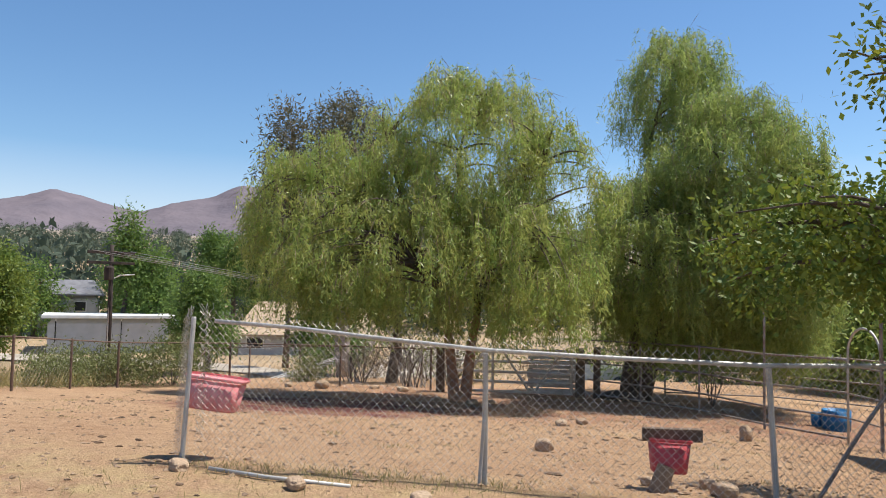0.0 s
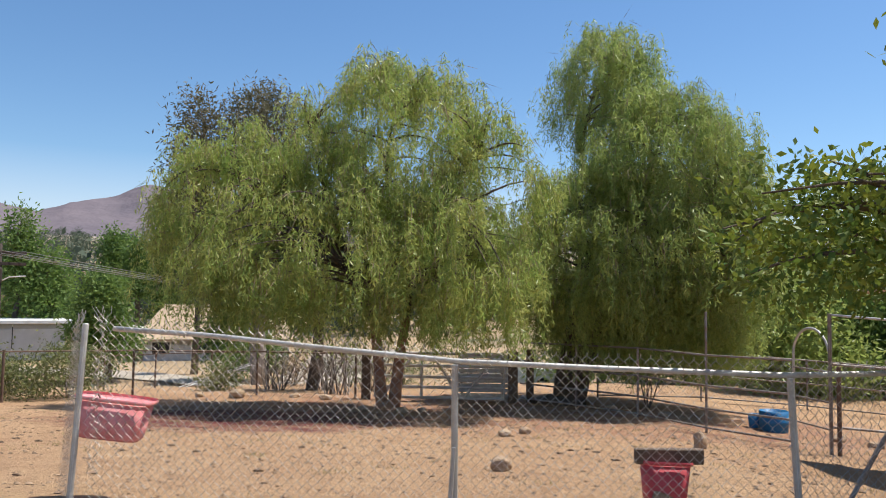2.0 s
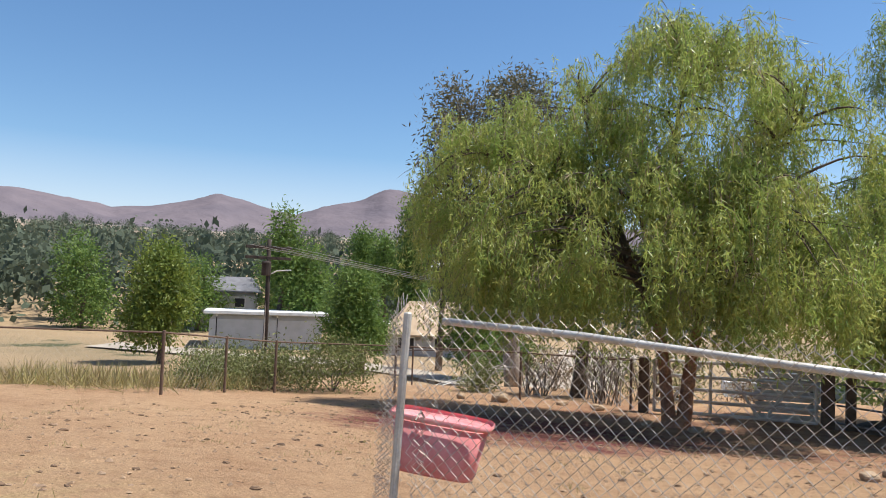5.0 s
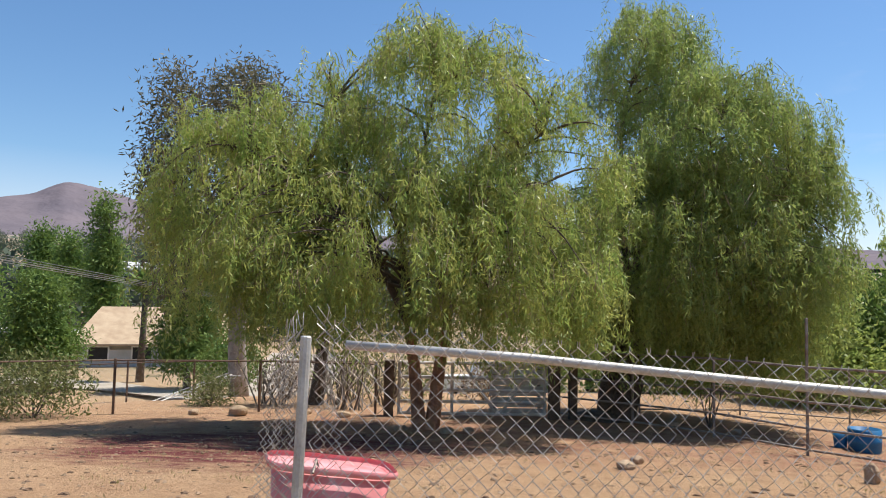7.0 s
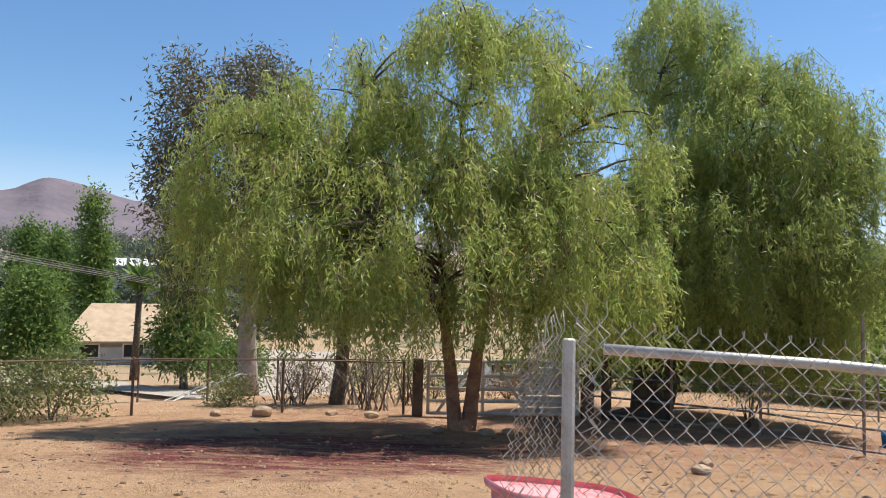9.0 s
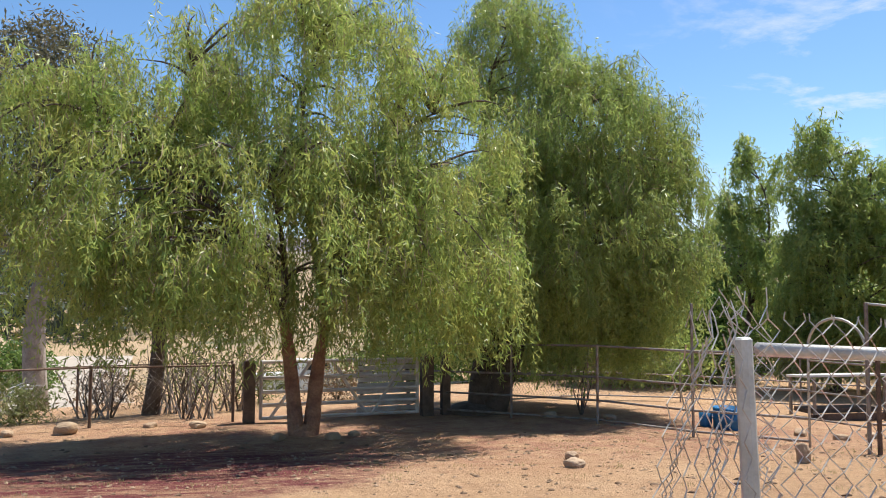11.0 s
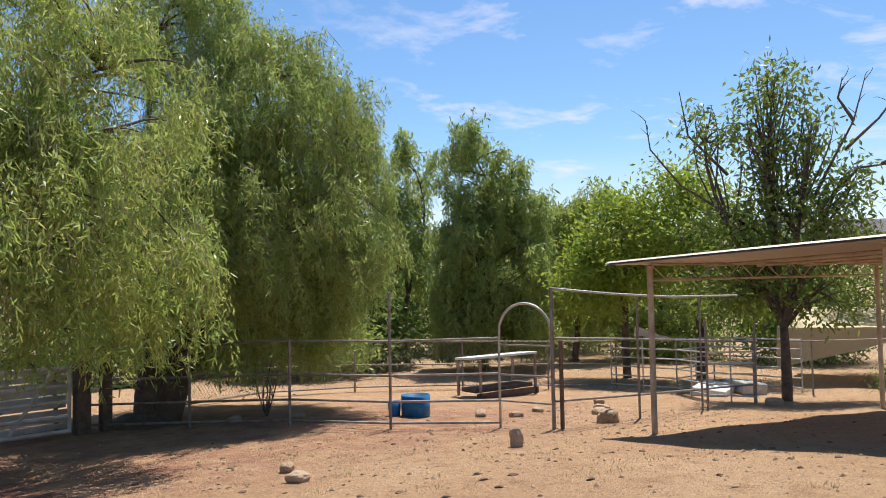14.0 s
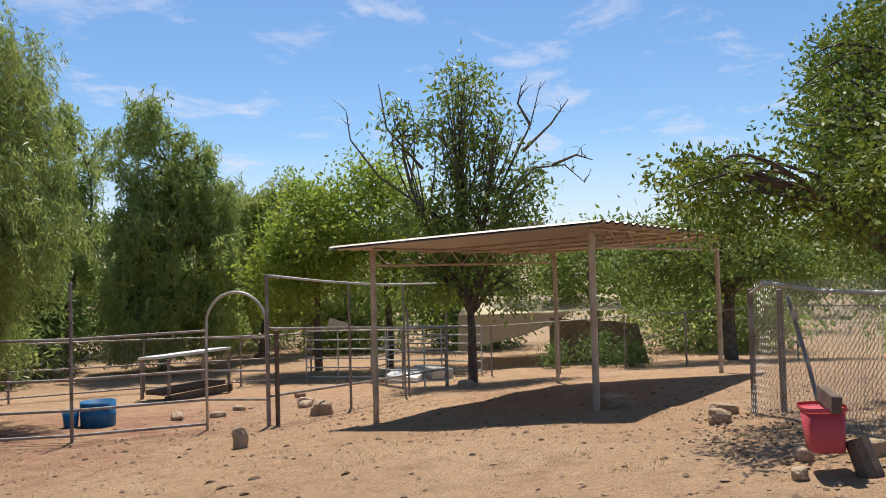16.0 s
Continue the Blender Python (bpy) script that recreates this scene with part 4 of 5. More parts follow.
leafy_tree("eucalyptus_tree", "tall dusky red-brown eucalyptus with a pale trunk", (-7.6, 24.8), [(-9.17, 22.63, 6.29, 0.95, 0.95, 2.2), (-7.5, 24.31, 7.4, 1.65, 1.65, 1.7), (-9.4, 23.54, 2.9, 0.85, 0.85, 2.0), (-7.3, 24.5, 4.6, 1.6, 1.6, 2.0), (-9.7, 23.2, 4.6, 0.9, 0.9, 1.4)], 26000, (0.2, 0.05), EUC, BARK_PALE, 22, 0.26, 0.95, 0.6)
leafy_tree("small_tree", "slim dark-trunked young tree near the boundary fence", (-3.9, 19.6), [(-3.6, 19.6, 1.9, 1.3, 1.0, 1.0)], 2500, (0.16, 0.05), PEPPER_DARK, BARK, 23, 0.15, 0.9)
leafy_tree("pine_tree", "dense green pine tree down the slope", (-24.3, 41.3), [(-24.6, 41.0, 0.4, 1.5, 1.5, 2.5), (-24.5, 41.2, -1.4, 2.0, 2.0, 1.5)], 14000, (0.3, 0.09), DARKLEAF, BARK, 24, 0.22, 0.8)
leafy_tree("pine_tree", "dense green pine tree down the slope", (-52.0, 68.7), [(-52.0, 68.7, 1.6, 3.2, 3.2, 4.2), (-51.0, 69.4, -0.6, 3.6, 3.6, 2.4)], 12000, (0.34, 0.10), DARKLEAF, BARK, 27, 0.2, 0.8)
leafy_tree("shade_tree", "narrow green tree beside the white house", (-38.06, 37.96), [(-38.06, 37.96, 1.2, 1.9, 1.9, 3.0), (-38.6, 37.2, -1.2, 1.7, 1.7, 1.8)], 12000, (0.34, 0.12), ASH, BARK, 25, 0.2, 0.8)
leafy_tree("conifer_tree", "dark dense conifer below the eucalyptus", (-17.0, 43.3), [(-17.0, 43.3, 2.4, 1.4, 1.4, 3.0), (-17.0, 43.3, -1.2, 1.9, 1.9, 1.9)], 12000, (0.34, 0.11), DARKLEAF, BARK, 26, 0.2, 0.8)
for i, (x, y, z, w, h) in enumerate([(8.5, 33.0, 1.6, 3.4, 2.8), (13.5, 36.5, 1.8, 3.6, 3.2), (5.0, 37.0, 1.2, 3.6, 2.8), (21.0, 36.0, 1.6, 3.6, 3.0), (27.0, 31.0, 1.4, 3.4, 3.0), (27.5, 24.5, 0.8, 2.6, 2.6), (29.5, 19.5, 1.0, 2.8, 2.6), (30.0, 9.0, 0.8, 3.2, 2.6), (28.0, 0.5, 1.0, 3.2, 2.8), (14.0, 29.5, 0.6, 2.2, 2.2), (11.0, 27.5, 0.4, 1.8, 2.0)]):
    leafy_tree("wood_tree", "dusty green tree in the belt behind the corrals", (x, y), [(x, y, z, w, w, h), (x + 1.2, y - 0.4, z - h * 0.55, w * 0.9, w * 0.9, h * 0.7), (x - 0.6, y - 0.8, lie(x, y) + 0.9, w * 0.95, w * 0.8, 1.1)], 13000, (0.26, 0.09), PEPPER_DARK if i % 3 else DARKLEAF, BARK, 130 + i, 0.2, 0.7)
for i, (x, y, z, w, h) in enumerate([(-44.55, 58.99, 6.0, 2.5, 3.6), (-42.5, 60.5, 2.8, 3.2, 3.5), (-46.42, 76.0, 6.6, 2.0, 2.4), (-41.7, 73.0, 5.4, 2.0, 2.8), (-36.74, 70.1, 8.2, 1.4, 3.6), (-36.9, 70.3, 3.4, 2.1, 3.2), (-58, 62, 2.0, 4.0, 3.4), (-66, 54, 2.2, 4.2, 3.6), (-75, 60, 3.6, 4.6, 4.4)]):
    leafy_tree("valley_tree", "dark evergreen tree in the valley", (x, y), [(x, y, z, w * 0.52, w * 0.52, h * 0.8), (x + 0.4, y, z - h * 0.9, w * 0.72, w * 0.72, h * 0.75)], 4600, (0.42, 0.16), DARKLEAF, BARK, 30 + i, 0.25, 0.8)


def scrub(name, label, items, count, leaf, material, seed):
    rng = np.random.default_rng(seed)
    cs = []
    lobes = [(x, y, lie(x, y) + h * 0.45, w, w, h * 0.6) for x, y, w, h in items]
    c0, out = shell_points(lobes, count // 20, rng, 0.3)
    c = c0[:, None, :] + rng.normal(scale=leaf[0] * 1.6, size=(len(c0), 20, 3))
    d = rng.normal(size=c.shape) + np.array([0, 0, 0.6])
    me = quads_mesh(name, leaf_quads(c.reshape(-1, 3), d.reshape(-1, 3), leaf[0], leaf[1], rng), material)
    if len(items) > 6:
        return tagged(new(name, me), label, "trees", kind="stuff")
    t = thing(name, label=label, category="bush")
    new("foliage", me).parent = t
    rp = random.Random(seed)
    for x, y, w, h in items:
        for k in range(6):
            e = (x + rp.uniform(-w, w) * 0.7, y + rp.uniform(-w, w) * 0.7, lie(x, y) + h * rp.uniform(0.5, 0.9))
            part("stem", Geo().tube(limb_path((x, y, lie(x, y) - 0.05), e, rp, 0.15, 5), taper(0.018, 0.005, 5), 5, cap=False), BARK, t)
    return t


for i, (x, y, w, h) in enumerate([(-8.6, 15.3, 1.1, 1.15), (-9.9, 14.7, 0.9, 0.9), (-10.6, 13.2, 0.8, 0.6), (-12.0, 15.5, 1.2, 0.9)]):
    scrub("roadside_bush", "olive green scrub bush behind the boundary fence", [(x, y, w, h)], 3600, (0.11, 0.035), SCRUB, 60 + i)
# far woods and scrub over the valley
rw = random.Random(77)
far_items = []
for i in range(1150):
    a, q = radians(rw.uniform(-78, -6)), 85 * math.exp(rw.uniform(0, 2.75))
    x, y = 3 + q * math.sin(a), 8 + q * math.cos(a)
    if 120 < q < 230 and -48 < math.degrees(a) < -33 and rw.random() < 0.92:
        continue
    far_items.append((x, y, rw.uniform(2.0, 4.6) * (1 + q / 700), rw.uniform(4, 8.5) * (1 + q / 900)))
scrub("far_woods", "scattered hazy trees across the valley floor", far_items, 240000, (1.15, 0.75), FARLEAF, 78)
far_items = []
for i in range(60):
    a, q = radians(rw.uniform(20, 110)), rw.uniform(34, 110)
    far_items.append((3 + q * math.sin(a), 8 + q * math.cos(a), rw.uniform(2.0, 3.6), rw.uniform(3.5, 6.5)))
scrub("far_woods", "green trees beyond the corrals", far_items, 26000, (0.55, 0.25), ASH, 79)

# palm
palm = thing("palm_tree", label="tall thin fan palm with a small crown", category="palm")
px, py = -21.9, 47.6
pz = lie(px, py)
part("trunk", Geo().tube([(px, py, pz - 0.2), (px + 0.1, py, pz + 3), (px + 0.15, py, 2.2)], [0.28, 0.2, 0.17], 10), BARK, palm, smooth=True)
rng = np.random.default_rng(90)
fr = rng.normal(size=(170, 3)); fr[:, 2] = fr[:, 2] * 0.6 + 0.1
ob = new("frond", quads_mesh("frond", leaf_quads(np.tile([[px + 0.15, py, 2.35]], (170, 1)), fr, 1.15, 0.3, rng), DARKLEAF))
ob.parent = palm

# ---- valley houses, pole, wires ----


def house(name, label, c, size, rz, wall_mat, roof_mat, roof="flat", rise=1.2, windows=(), over=0.5):
    t = thing(name, label=label, category="house")
    w, d, h = size
    z0 = c[2]
    m = pose(c[0], c[1], z0, 0, 0, rz)
    def bx(cc, s):
        gg = Geo().box((0, 0, 0), s)
        gg.v = [tuple(m @ (Vector(p) + Vector(cc))) for p in gg.v]
        return gg
    wl_ = part("wall", bx((0, 0, h / 2 - 1.5), (w, d, h + 3)), wall_mat, t)
    if roof == "flat":
        part("roof", bx((0, 0, h + 0.12), (w + 2 * over, d + 2 * over, 0.28)), roof_mat, t)
    else:
        x, y = w / 2 + over, d / 2 + over
        vs = [(-x, -y, h - 0.1), (x, -y, h - 0.1), (x, y, h - 0.1), (-x, y, h - 0.1), (-x * 0.72, 0, h + rise), (x * 0.72, 0, h + rise), (-x, -y, h + 0.06), (x, -y, h + 0.06), (x, y, h + 0.06), (-x, y, h + 0.06)]
        fs = [(3, 2, 1, 0), (0, 1, 7, 6), (1, 2, 8, 7), (2, 3, 9, 8), (3, 0, 6, 9), (6, 7, 5, 4), (8, 9, 4, 5), (7, 8, 5), (9, 6, 4)]
        part("roof", Geo().add([m @ Vector(p) for p in vs], fs), roof_mat, t)
    for wx, wz, ww, wh in windows:
        win = part("window", bx((wx, -d / 2 - 0.02, wz), (ww, 0.06, wh)), WHITE, t)
        part("pane", bx((wx, -d / 2 - 0.06, wz), (ww * 0.86, 0.04, wh * 0.84)), DARK, win)
    return t


house("bungalow", "long low white house with a flat roof", (-43.6, 55.6, -3.3), (9.6, 6.0, 2.3), 41, STUCCO, WHITE, windows=((-4.2, 1.15, 0.12, 2.1), (0.9, 1.15, 0.08, 2.1)))
# the wall box is solid; its dark colour stands for the shade inside
house("carport", "white carport, its shaded interior a solid dark block", (-37.5, 60.8, -3.5), (4.2, 5.0, 1.9), 41, DARK, WHITE)
house("cottage", "grey-roofed cottage with a white gable", (-58, 66, -1.6), (7.0, 6, 2.4), 38, STUCCO, GREYROOF, "hip", 1.6, windows=((-1.5, 1.2, 1.2, 1.1), (1.8, 1.2, 1.2, 1.1)))
house("ranch_house", "tan hip-roofed ranch house with white windows", (-28.2, 64.5, -4.3), (12.0, 9.0, 2.0), 24, STUCCO, TANROOF, "hip", 2.9, windows=((-4.6, 1.3, 1.6, 1.1), (-1.4, 1.3, 1.6, 1.1), (2.2, 1.3, 2.0, 1.1)), over=0.7)
tagged(part("retaining_wall", Geo().box((-33.5, 74.0, -0.6), (9.5, 0.5, 2.2), rz=24), RUST, None), "low reddish retaining wall behind the ranch house", "wall")
house("garage", "small white garage beside the lane", (-38.2, 64.0, -4.0), (4.0, 4.5, 2.1), 30, WHITE, WHITE)
ramp = thing("white_ramp", label="white-railed sloping ramp in the lower yard", category="ramp")
for k in (0, 1):
    part("rail", Geo().tube([(-8.9 - 2.2 * k * 0.12, 19.4 + k * 0.5, -1.55), (-7.6 - 2.2 * k * 0.12, 24.0 + k * 0.5, -0.85)], 0.016, 6), WHITE, ramp)
for k in range(15):
    t_ = k / 14
    part("slat", Geo().box((-8.95 + 1.3 * t_, 19.65 + 4.6 * t_, -1.62 + 0.7 * t_), (0.5, 0.06, 0.03), rz=14), STUCCO, ramp)
lf = thing("lower_fence", label="thin dark pipe fence below the boundary fence", category="fence")
LFP = [(-14.5, 19.5), (-12.6, 19.9), (-10.8, 20.2), (-9.2, 20.4), (-7.4, 20.5), (-5.6, 20.6), (-3.9, 20.6), (-2.2, 20.6)]
for x, y in LFP:
    post(lf, "post", x, y, lie(x, y) - 0.2, lie(x, y) + 1.1, 0.028, RUST)
for i in range(len(LFP) - 1):
    (x0, y0), (x1, y1) = LFP[i], LFP[i + 1]
    part("rail", Geo().tube([(x0, y0, lie(x0, y0) + 1.05), (x1, y1, lie(x1, y1) + 1.05)], 0.015, 6), RUST, lf)
    part("wire_mesh", chain_mesh(Geo(), (x0, y0), (x1, y1), lin(lie(x0, y0) + 0.05, lie(x1, y1) + 0.05), lin(lie(x0, y0) + 1.03, lie(x1, y1) + 1.03), pitch=0.09, r=0.0013, spikes=False, seed=140 + i), WIRE, lf)
leafy_tree("small_tree", "low round dark bushy tree in the lower yard", (-8.9, 27.5), [(-8.9, 27.5, -0.9, 1.1, 1.1, 0.8)], 3600, (0.16, 0.06), DARKLEAF, BARK, 151, 0.08, 0.8)
def dead_shrub(cx, cy, h, seed):
    """A leafless many-stemmed shrub."""
    t = thing("dead_shrub", label="leafless pale dead shrub beside the boundary fence", category="shrub", group="dead shrubs")
    rp = random.Random(seed)
    for k in range(16):
        x, y = cx + rp.uniform(-0.35, 0.35), cy + rp.uniform(-0.2, 0.2)
        z = lie(x, y)
        e = Vector((x + rp.uniform(-0.8, 0.8), y + rp.uniform(-0.4, 0.4), z + h * rp.uniform(0.5, 1.0)))
        g = Geo().tube(limb_path((x, y, z - 0.1), e, rp, 0.15, 6), taper(0.022, 0.005, 6), 5, cap=False)
        for q in range(3):
            m = Vector((x, y, z)).lerp(e, rp.uniform(0.4, 0.85))
            g.tube(limb_path(m, m + Vector((rp.uniform(-0.35, 0.35), rp.uniform(-0.2, 0.2), rp.uniform(0.1, 0.4))), rp, 0.2, 4), taper(0.009, 0.003, 4), 4, cap=False)
        part("branch", g, BARK_PALE if k % 2 else BARK, t)


for i, (x, y, h) in enumerate(((-2.75, 18.5, 1.8), (-3.4, 19.6, 1.6), (-2.2, 20.0, 1.7), (-4.9, 19.2, 1.3))):
    dead_shrub(x, y, h, 9 + i)
for i, (x, y, w, h) in enumerate(((-3.1, 20.9, 0.9, 1.2), (-5.0, 21.2, 0.8, 0.9), (-1.6, 21.4, 0.9, 1.0), (0.4, 22.0, 0.9, 0.8), (-6.2, 18.6, 0.5, 0.5))):
    scrub("dry_bush", "grey-brown dry brush behind the boundary fence", [(x, y, w, h)], 1500, (0.14, 0.03), TWIG if i % 2 else SCRUB, 170 + i)
for k, (x, y, w, d, h, rz) in enumerate(((17.9, 15.4, 1.7, 0.9, 0.25, 20), (18.8, 15.0, 1.1, 0.7, 0.35, 60))):
    tagged(part("scrap_sheet", Geo().box((x, y, lie(x, y) + h / 2), (w, d, h), rz=rz, rx=6), WHITE if k == 0 else GALV, None), "pale discarded sheet metal lying in the far pen", "scrap")
house("barn", "white upper house with a pale metal roof", (-47.0, 101, 2.0), (9.0, 7.0, 2.9), 24, WHITE, STUCCO, "hip", 1.2, windows=((-2.2, 1.6, 1.4, 1.2), (1.8, 1.6, 1.4, 1.2)))
rp_ = [(-52, 45), (-40, 47), (-30, 47), (-22, 44), (-14, 38), (-6, 34), (6, 33), (24, 36)]
vs, fs = [], []
for i, (x, y) in enumerate(rp_):
    for s in (-2.2, 2.2):
        vs.append((x - s * 0.25, y + s, lie(x, y + s) + 0.10))
for i in range(len(rp_) - 1):
    fs.append((2 * i, 2 * i + 2, 2 * i + 3, 2 * i + 1))
tagged(part("road", Geo().add(vs, fs), PAVE, None), "pale concrete lane at the foot of the slope", "road", kind="structure")

dr = [(-8.5, 33.5, 2.4), (-10.5, 40, 2.6), (-12.6, 48, 3.0), (-14.6, 58, 3.4), (-17.5, 74, 3.8)]
vs = []
for x, y, w in dr:
    vs += [(x - w, y, lie(x - w, y) + 0.13), (x + w, y, lie(x + w, y) + 0.13)]
tagged(part("road", Geo().add(vs, [(2 * i, 2 * i + 1, 2 * i + 3, 2 * i + 2) for i in range(len(dr) - 1)]), PAVE, None), "pale concrete driveway climbing away from the lane", "road", kind="structure")


def pickup(x, y, rz):
    """A small parked pickup truck: bed, cab, windows and wheels."""
    t = thing("pickup_truck", label="white parked pickup truck in the lower lane", category="truck")
    m = pose(x, y, lie(x, y), 0, 0, rz)

    def put(name, g, material, parent=t):
        g.v = [tuple(m @ Vector(p)) for p in g.v]
        return part(name, g, material, parent)
    side = [(-2.5, 0.42), (2.45, 0.42), (2.5, 0.85), (2.3, 1.0), (1.15, 1.08), (0.55, 1.62), (-0.75, 1.66), (-0.95, 1.08), (-2.5, 1.05)]
    vs = [(px_, sy * (0.86 if pz_ < 1.2 else 0.72), pz_) for sy in (-1, 1) for px_, pz_ in side]
    k = len(side)
    fs = [tuple(range(k)), tuple(range(2 * k - 1, k - 1, -1))] + [(i, k + i, k + (i + 1) % k, (i + 1) % k) for i in range(k)]
    put("body", Geo().add(vs, fs), WHITE)
    for sy in (-1, 1):
        put("window", Geo().box((0.0, sy * 0.79, 1.36), (1.0, 0.06, 0.36)), DARK)
        for wx in (-1.55, 1.6):
            w = put("wheel", Geo().tube([(wx, sy * 0.72, 0.36), (wx, sy * 0.9, 0.36)], 0.36, 18), BLACK)
            put("rim", Geo().tube([(wx, sy * 0.9, 0.36), (wx, sy * 0.915, 0.36)], 0.2, 14), GALV, w)
    put("windscreen", Geo().box((0.9, 0, 1.36), (0.05, 1.25, 0.46), ry=-48), DARK)


pickup(0.4, 36.5, 12)
slats = thing("slatted_panel", label="pale slatted timber panel leaning behind the farm gate", category="panel")
for k in range(9):
    z = lie(1.2, 18.5) + 0.12 + 0.125 * k
    part("slat", Geo().box((1.2 + 0.02 * (k % 3), 18.42 + 0.02 * k, z), (1.35, 0.03, 0.10), rz=9, rx=-6), GATEPAINT, slats)
for dx in (-0.55, 0.5):
    part("batten", Geo().box((1.2 + dx, 18.56 + dx * 0.15, lie(1.2, 18.5) + 0.6), (0.07, 0.04, 1.25), rz=9, rx=-9), OLDWOOD, slats)

pole = thing("utility_pole", label="dark leaning wooden power pole with a crossarm", category="utility pole")
part("pole", Geo().tube([(-22.44, 29.62, -4.6), (-22.1, 29.3, 0), (-21.9, 29.0, 3.75)], [0.13, 0.115, 0.095], 10), POLEWOOD, pole, smooth=True)
for z in (3.35, 2.85):
    part("crossarm", Geo().box((-21.9, 29.0, z), (2.3, 0.12, 0.14), rz=62), POLEWOOD, pole)
part("transformer", Geo().lathe((-21.8, 28.75, 2.0), [(0.2, 0), (0.23, 0.03), (0.23, 0.6), (0.2, 0.66), (0.05, 0.7)], 14), POLEWOOD, pole)
part("lamp_arm", Geo().tube([(-22.0, 29.1, 2.0), (-21.6, 29.3, 2.25), (-21.0, 29.6, 2.3)], 0.03, 6), WHITE, pole)
part("conduit", Geo().tube([(-22.3, 29.42, -4.0), (-22.0, 29.1, 2.0)], 0.035, 6), GALV, pole)
for k in range(5):
    a = Vector((-21.9 + (k - 2) * 0.22, 29.0 + (k - 2) * 0.42, 3.45 - 0.14 * (k % 2)))
    e = Vector((9.0 + k * 0.3, 60.0 + k * 0.6, 1.8 - 0.1 * k))
    pts = [a.lerp(e, i / 14) + Vector((0, 0, -1.7 * math.sin(math.pi * i / 14))) for i in range(15)]
    tagged(part("power_line", Geo().tube(pts, 0.016, 4), GALV, None), "thin sagging overhead power line", "cable", "power lines")

# ---- far pens, awnings ----
cp = thing("cattle_panel", label="grey steel livestock panel with horizontal rails", category="livestock panel", group="livestock panels")
def panel(parent, x0, y0, x1, y1, h=1.5, bars=6, r=0.022):
    a, b = lie(x0, y0), lie(x1, y1)
    for k in range(bars):
        q = 0.15 + (h - 0.15) * k / (bars - 1)
        part("rail", Geo().tube([(x0, y0, a + q), (x1, y1, b + q)], r, 6), GALV, parent)
    for t in (0, 0.5, 1):
        x, y = x0 + (x1 - x0) * t, y0 + (y1 - y0) * t
        part("upright", Geo().tube([(x, y, lie(x, y)), (x, y, lie(x, y) + h + 0.03)], r, 6), GALV, parent)
panel(cp, 17.0, 18.3, 17.3, 16.2)
for x0, y0, x1, y1 in ((17.3, 16.2, 16.2, 14.5), (16.2, 14.5, 15.9, 13.0), (17.3, 16.2, 19.8, 16.6), (19.8, 16.6, 19.9, 13.9)):
    c2 = thing("cattle_panel", label="grey steel livestock panel with horizontal rails", category="livestock panel", group="livestock panels")
    panel(c2, x0, y0, x1, y1)
ff = thing("far_fence", label="chain-link fence with thin posts across the far side", category="fence")
FFP = [(16.0, 13.1), (19.3, 13.3), (19.6, 11.3), (20.3, 9.6), (20.2, 7.9), (21.5, 5.2), (22.6, 2.0)]
for i, (x, y) in enumerate(FFP):
    post(ff, "post", x, y, lie(x, y) - 0.2, lie(x, y) + 1.5, 0.026, OLDPIPE, sides=8)
for i in range(len(FFP) - 1):
    (x0, y0), (x1, y1) = FFP[i], FFP[i + 1]
    a, b = lie(x0, y0), lie(x1, y1)
    part("top_rail", Geo().tube([(x0, y0, a + 1.47), (x1, y1, b + 1.47)], 0.018, 6), OLDPIPE, ff)
    part("wire_mesh", chain_mesh(Geo(), (x0, y0), (x1, y1), lin(a + 0.05, b + 0.05), lin(a + 1.45, b + 1.45), pitch=0.13, r=0.003, spikes=False, seed=80 + i), WIRE, ff)


def cloth(name, label, corners, sag, material, seed):
    """A slack sheet of cloth hung from four corners."""
    c = [Vector(q) for q in corners]
    n = 18
    vs, fs = [], []
    for lay in (0, -0.012):
        for j in range(n + 1):
            for i in range(n + 1):
                u, v = i / n, j / n
                p = c[0].lerp(c[1], u).lerp(c[3].lerp(c[2], u), v)
                p = p + Vector((0, 0, -sag * math.sin(math.pi * u) * math.sin(math.pi * v) + 0.06 * noise.noise(Vector((u * 5, v * 5, seed))) + lay))
                vs.append(p)
    k2 = (n + 1) ** 2
    for j in range(n):
        for i in range(n):
            k = j * (n + 1) + i
            fs.append((k, k + 1, k + n + 2, k + n + 1))
            fs.append((k2 + k, k2 + k + n + 1, k2 + k + n + 2, k2 + k + 1))
    return tagged(part(name, Geo().add(vs, fs), material, None, smooth=True), label, "shade cloth")


cloth("shade_cloth", "torn white cloth strung between the livestock panels", [(18.2, 18.3, 0.1), (18.9, 17.0, -0.35), (19.3, 17.2, -0.3), (18.5, 18.6, -0.2)], 0.1, WHITE, 5)
cloth("shade_cloth", "sagging cream shade cloth strung over the far pens", [(21.4, 15.4, 0.0), (23.2, 10.4, 0.1), (27.5, 11.6, 0.45), (25.6, 17.0, 0.5)], 0.25, TARP, 1)
cloth("shade_cloth", "cream shade cloth hanging as a side wall", [(21.4, 15.4, 0.0), (22.6, 12.0, 0.05), (22.45, 12.4, -0.35), (21.5, 15.5, -1.25)], 0.0, TARP, 2)
cloth("shade_net", "brown shade netting behind the far fence", [(22.4, 12.6, -0.15), (21.9, 9.6, -0.25), (22.2, 9.3, -1.7), (22.7, 12.7, -1.7)], 0.0, NET, 3)
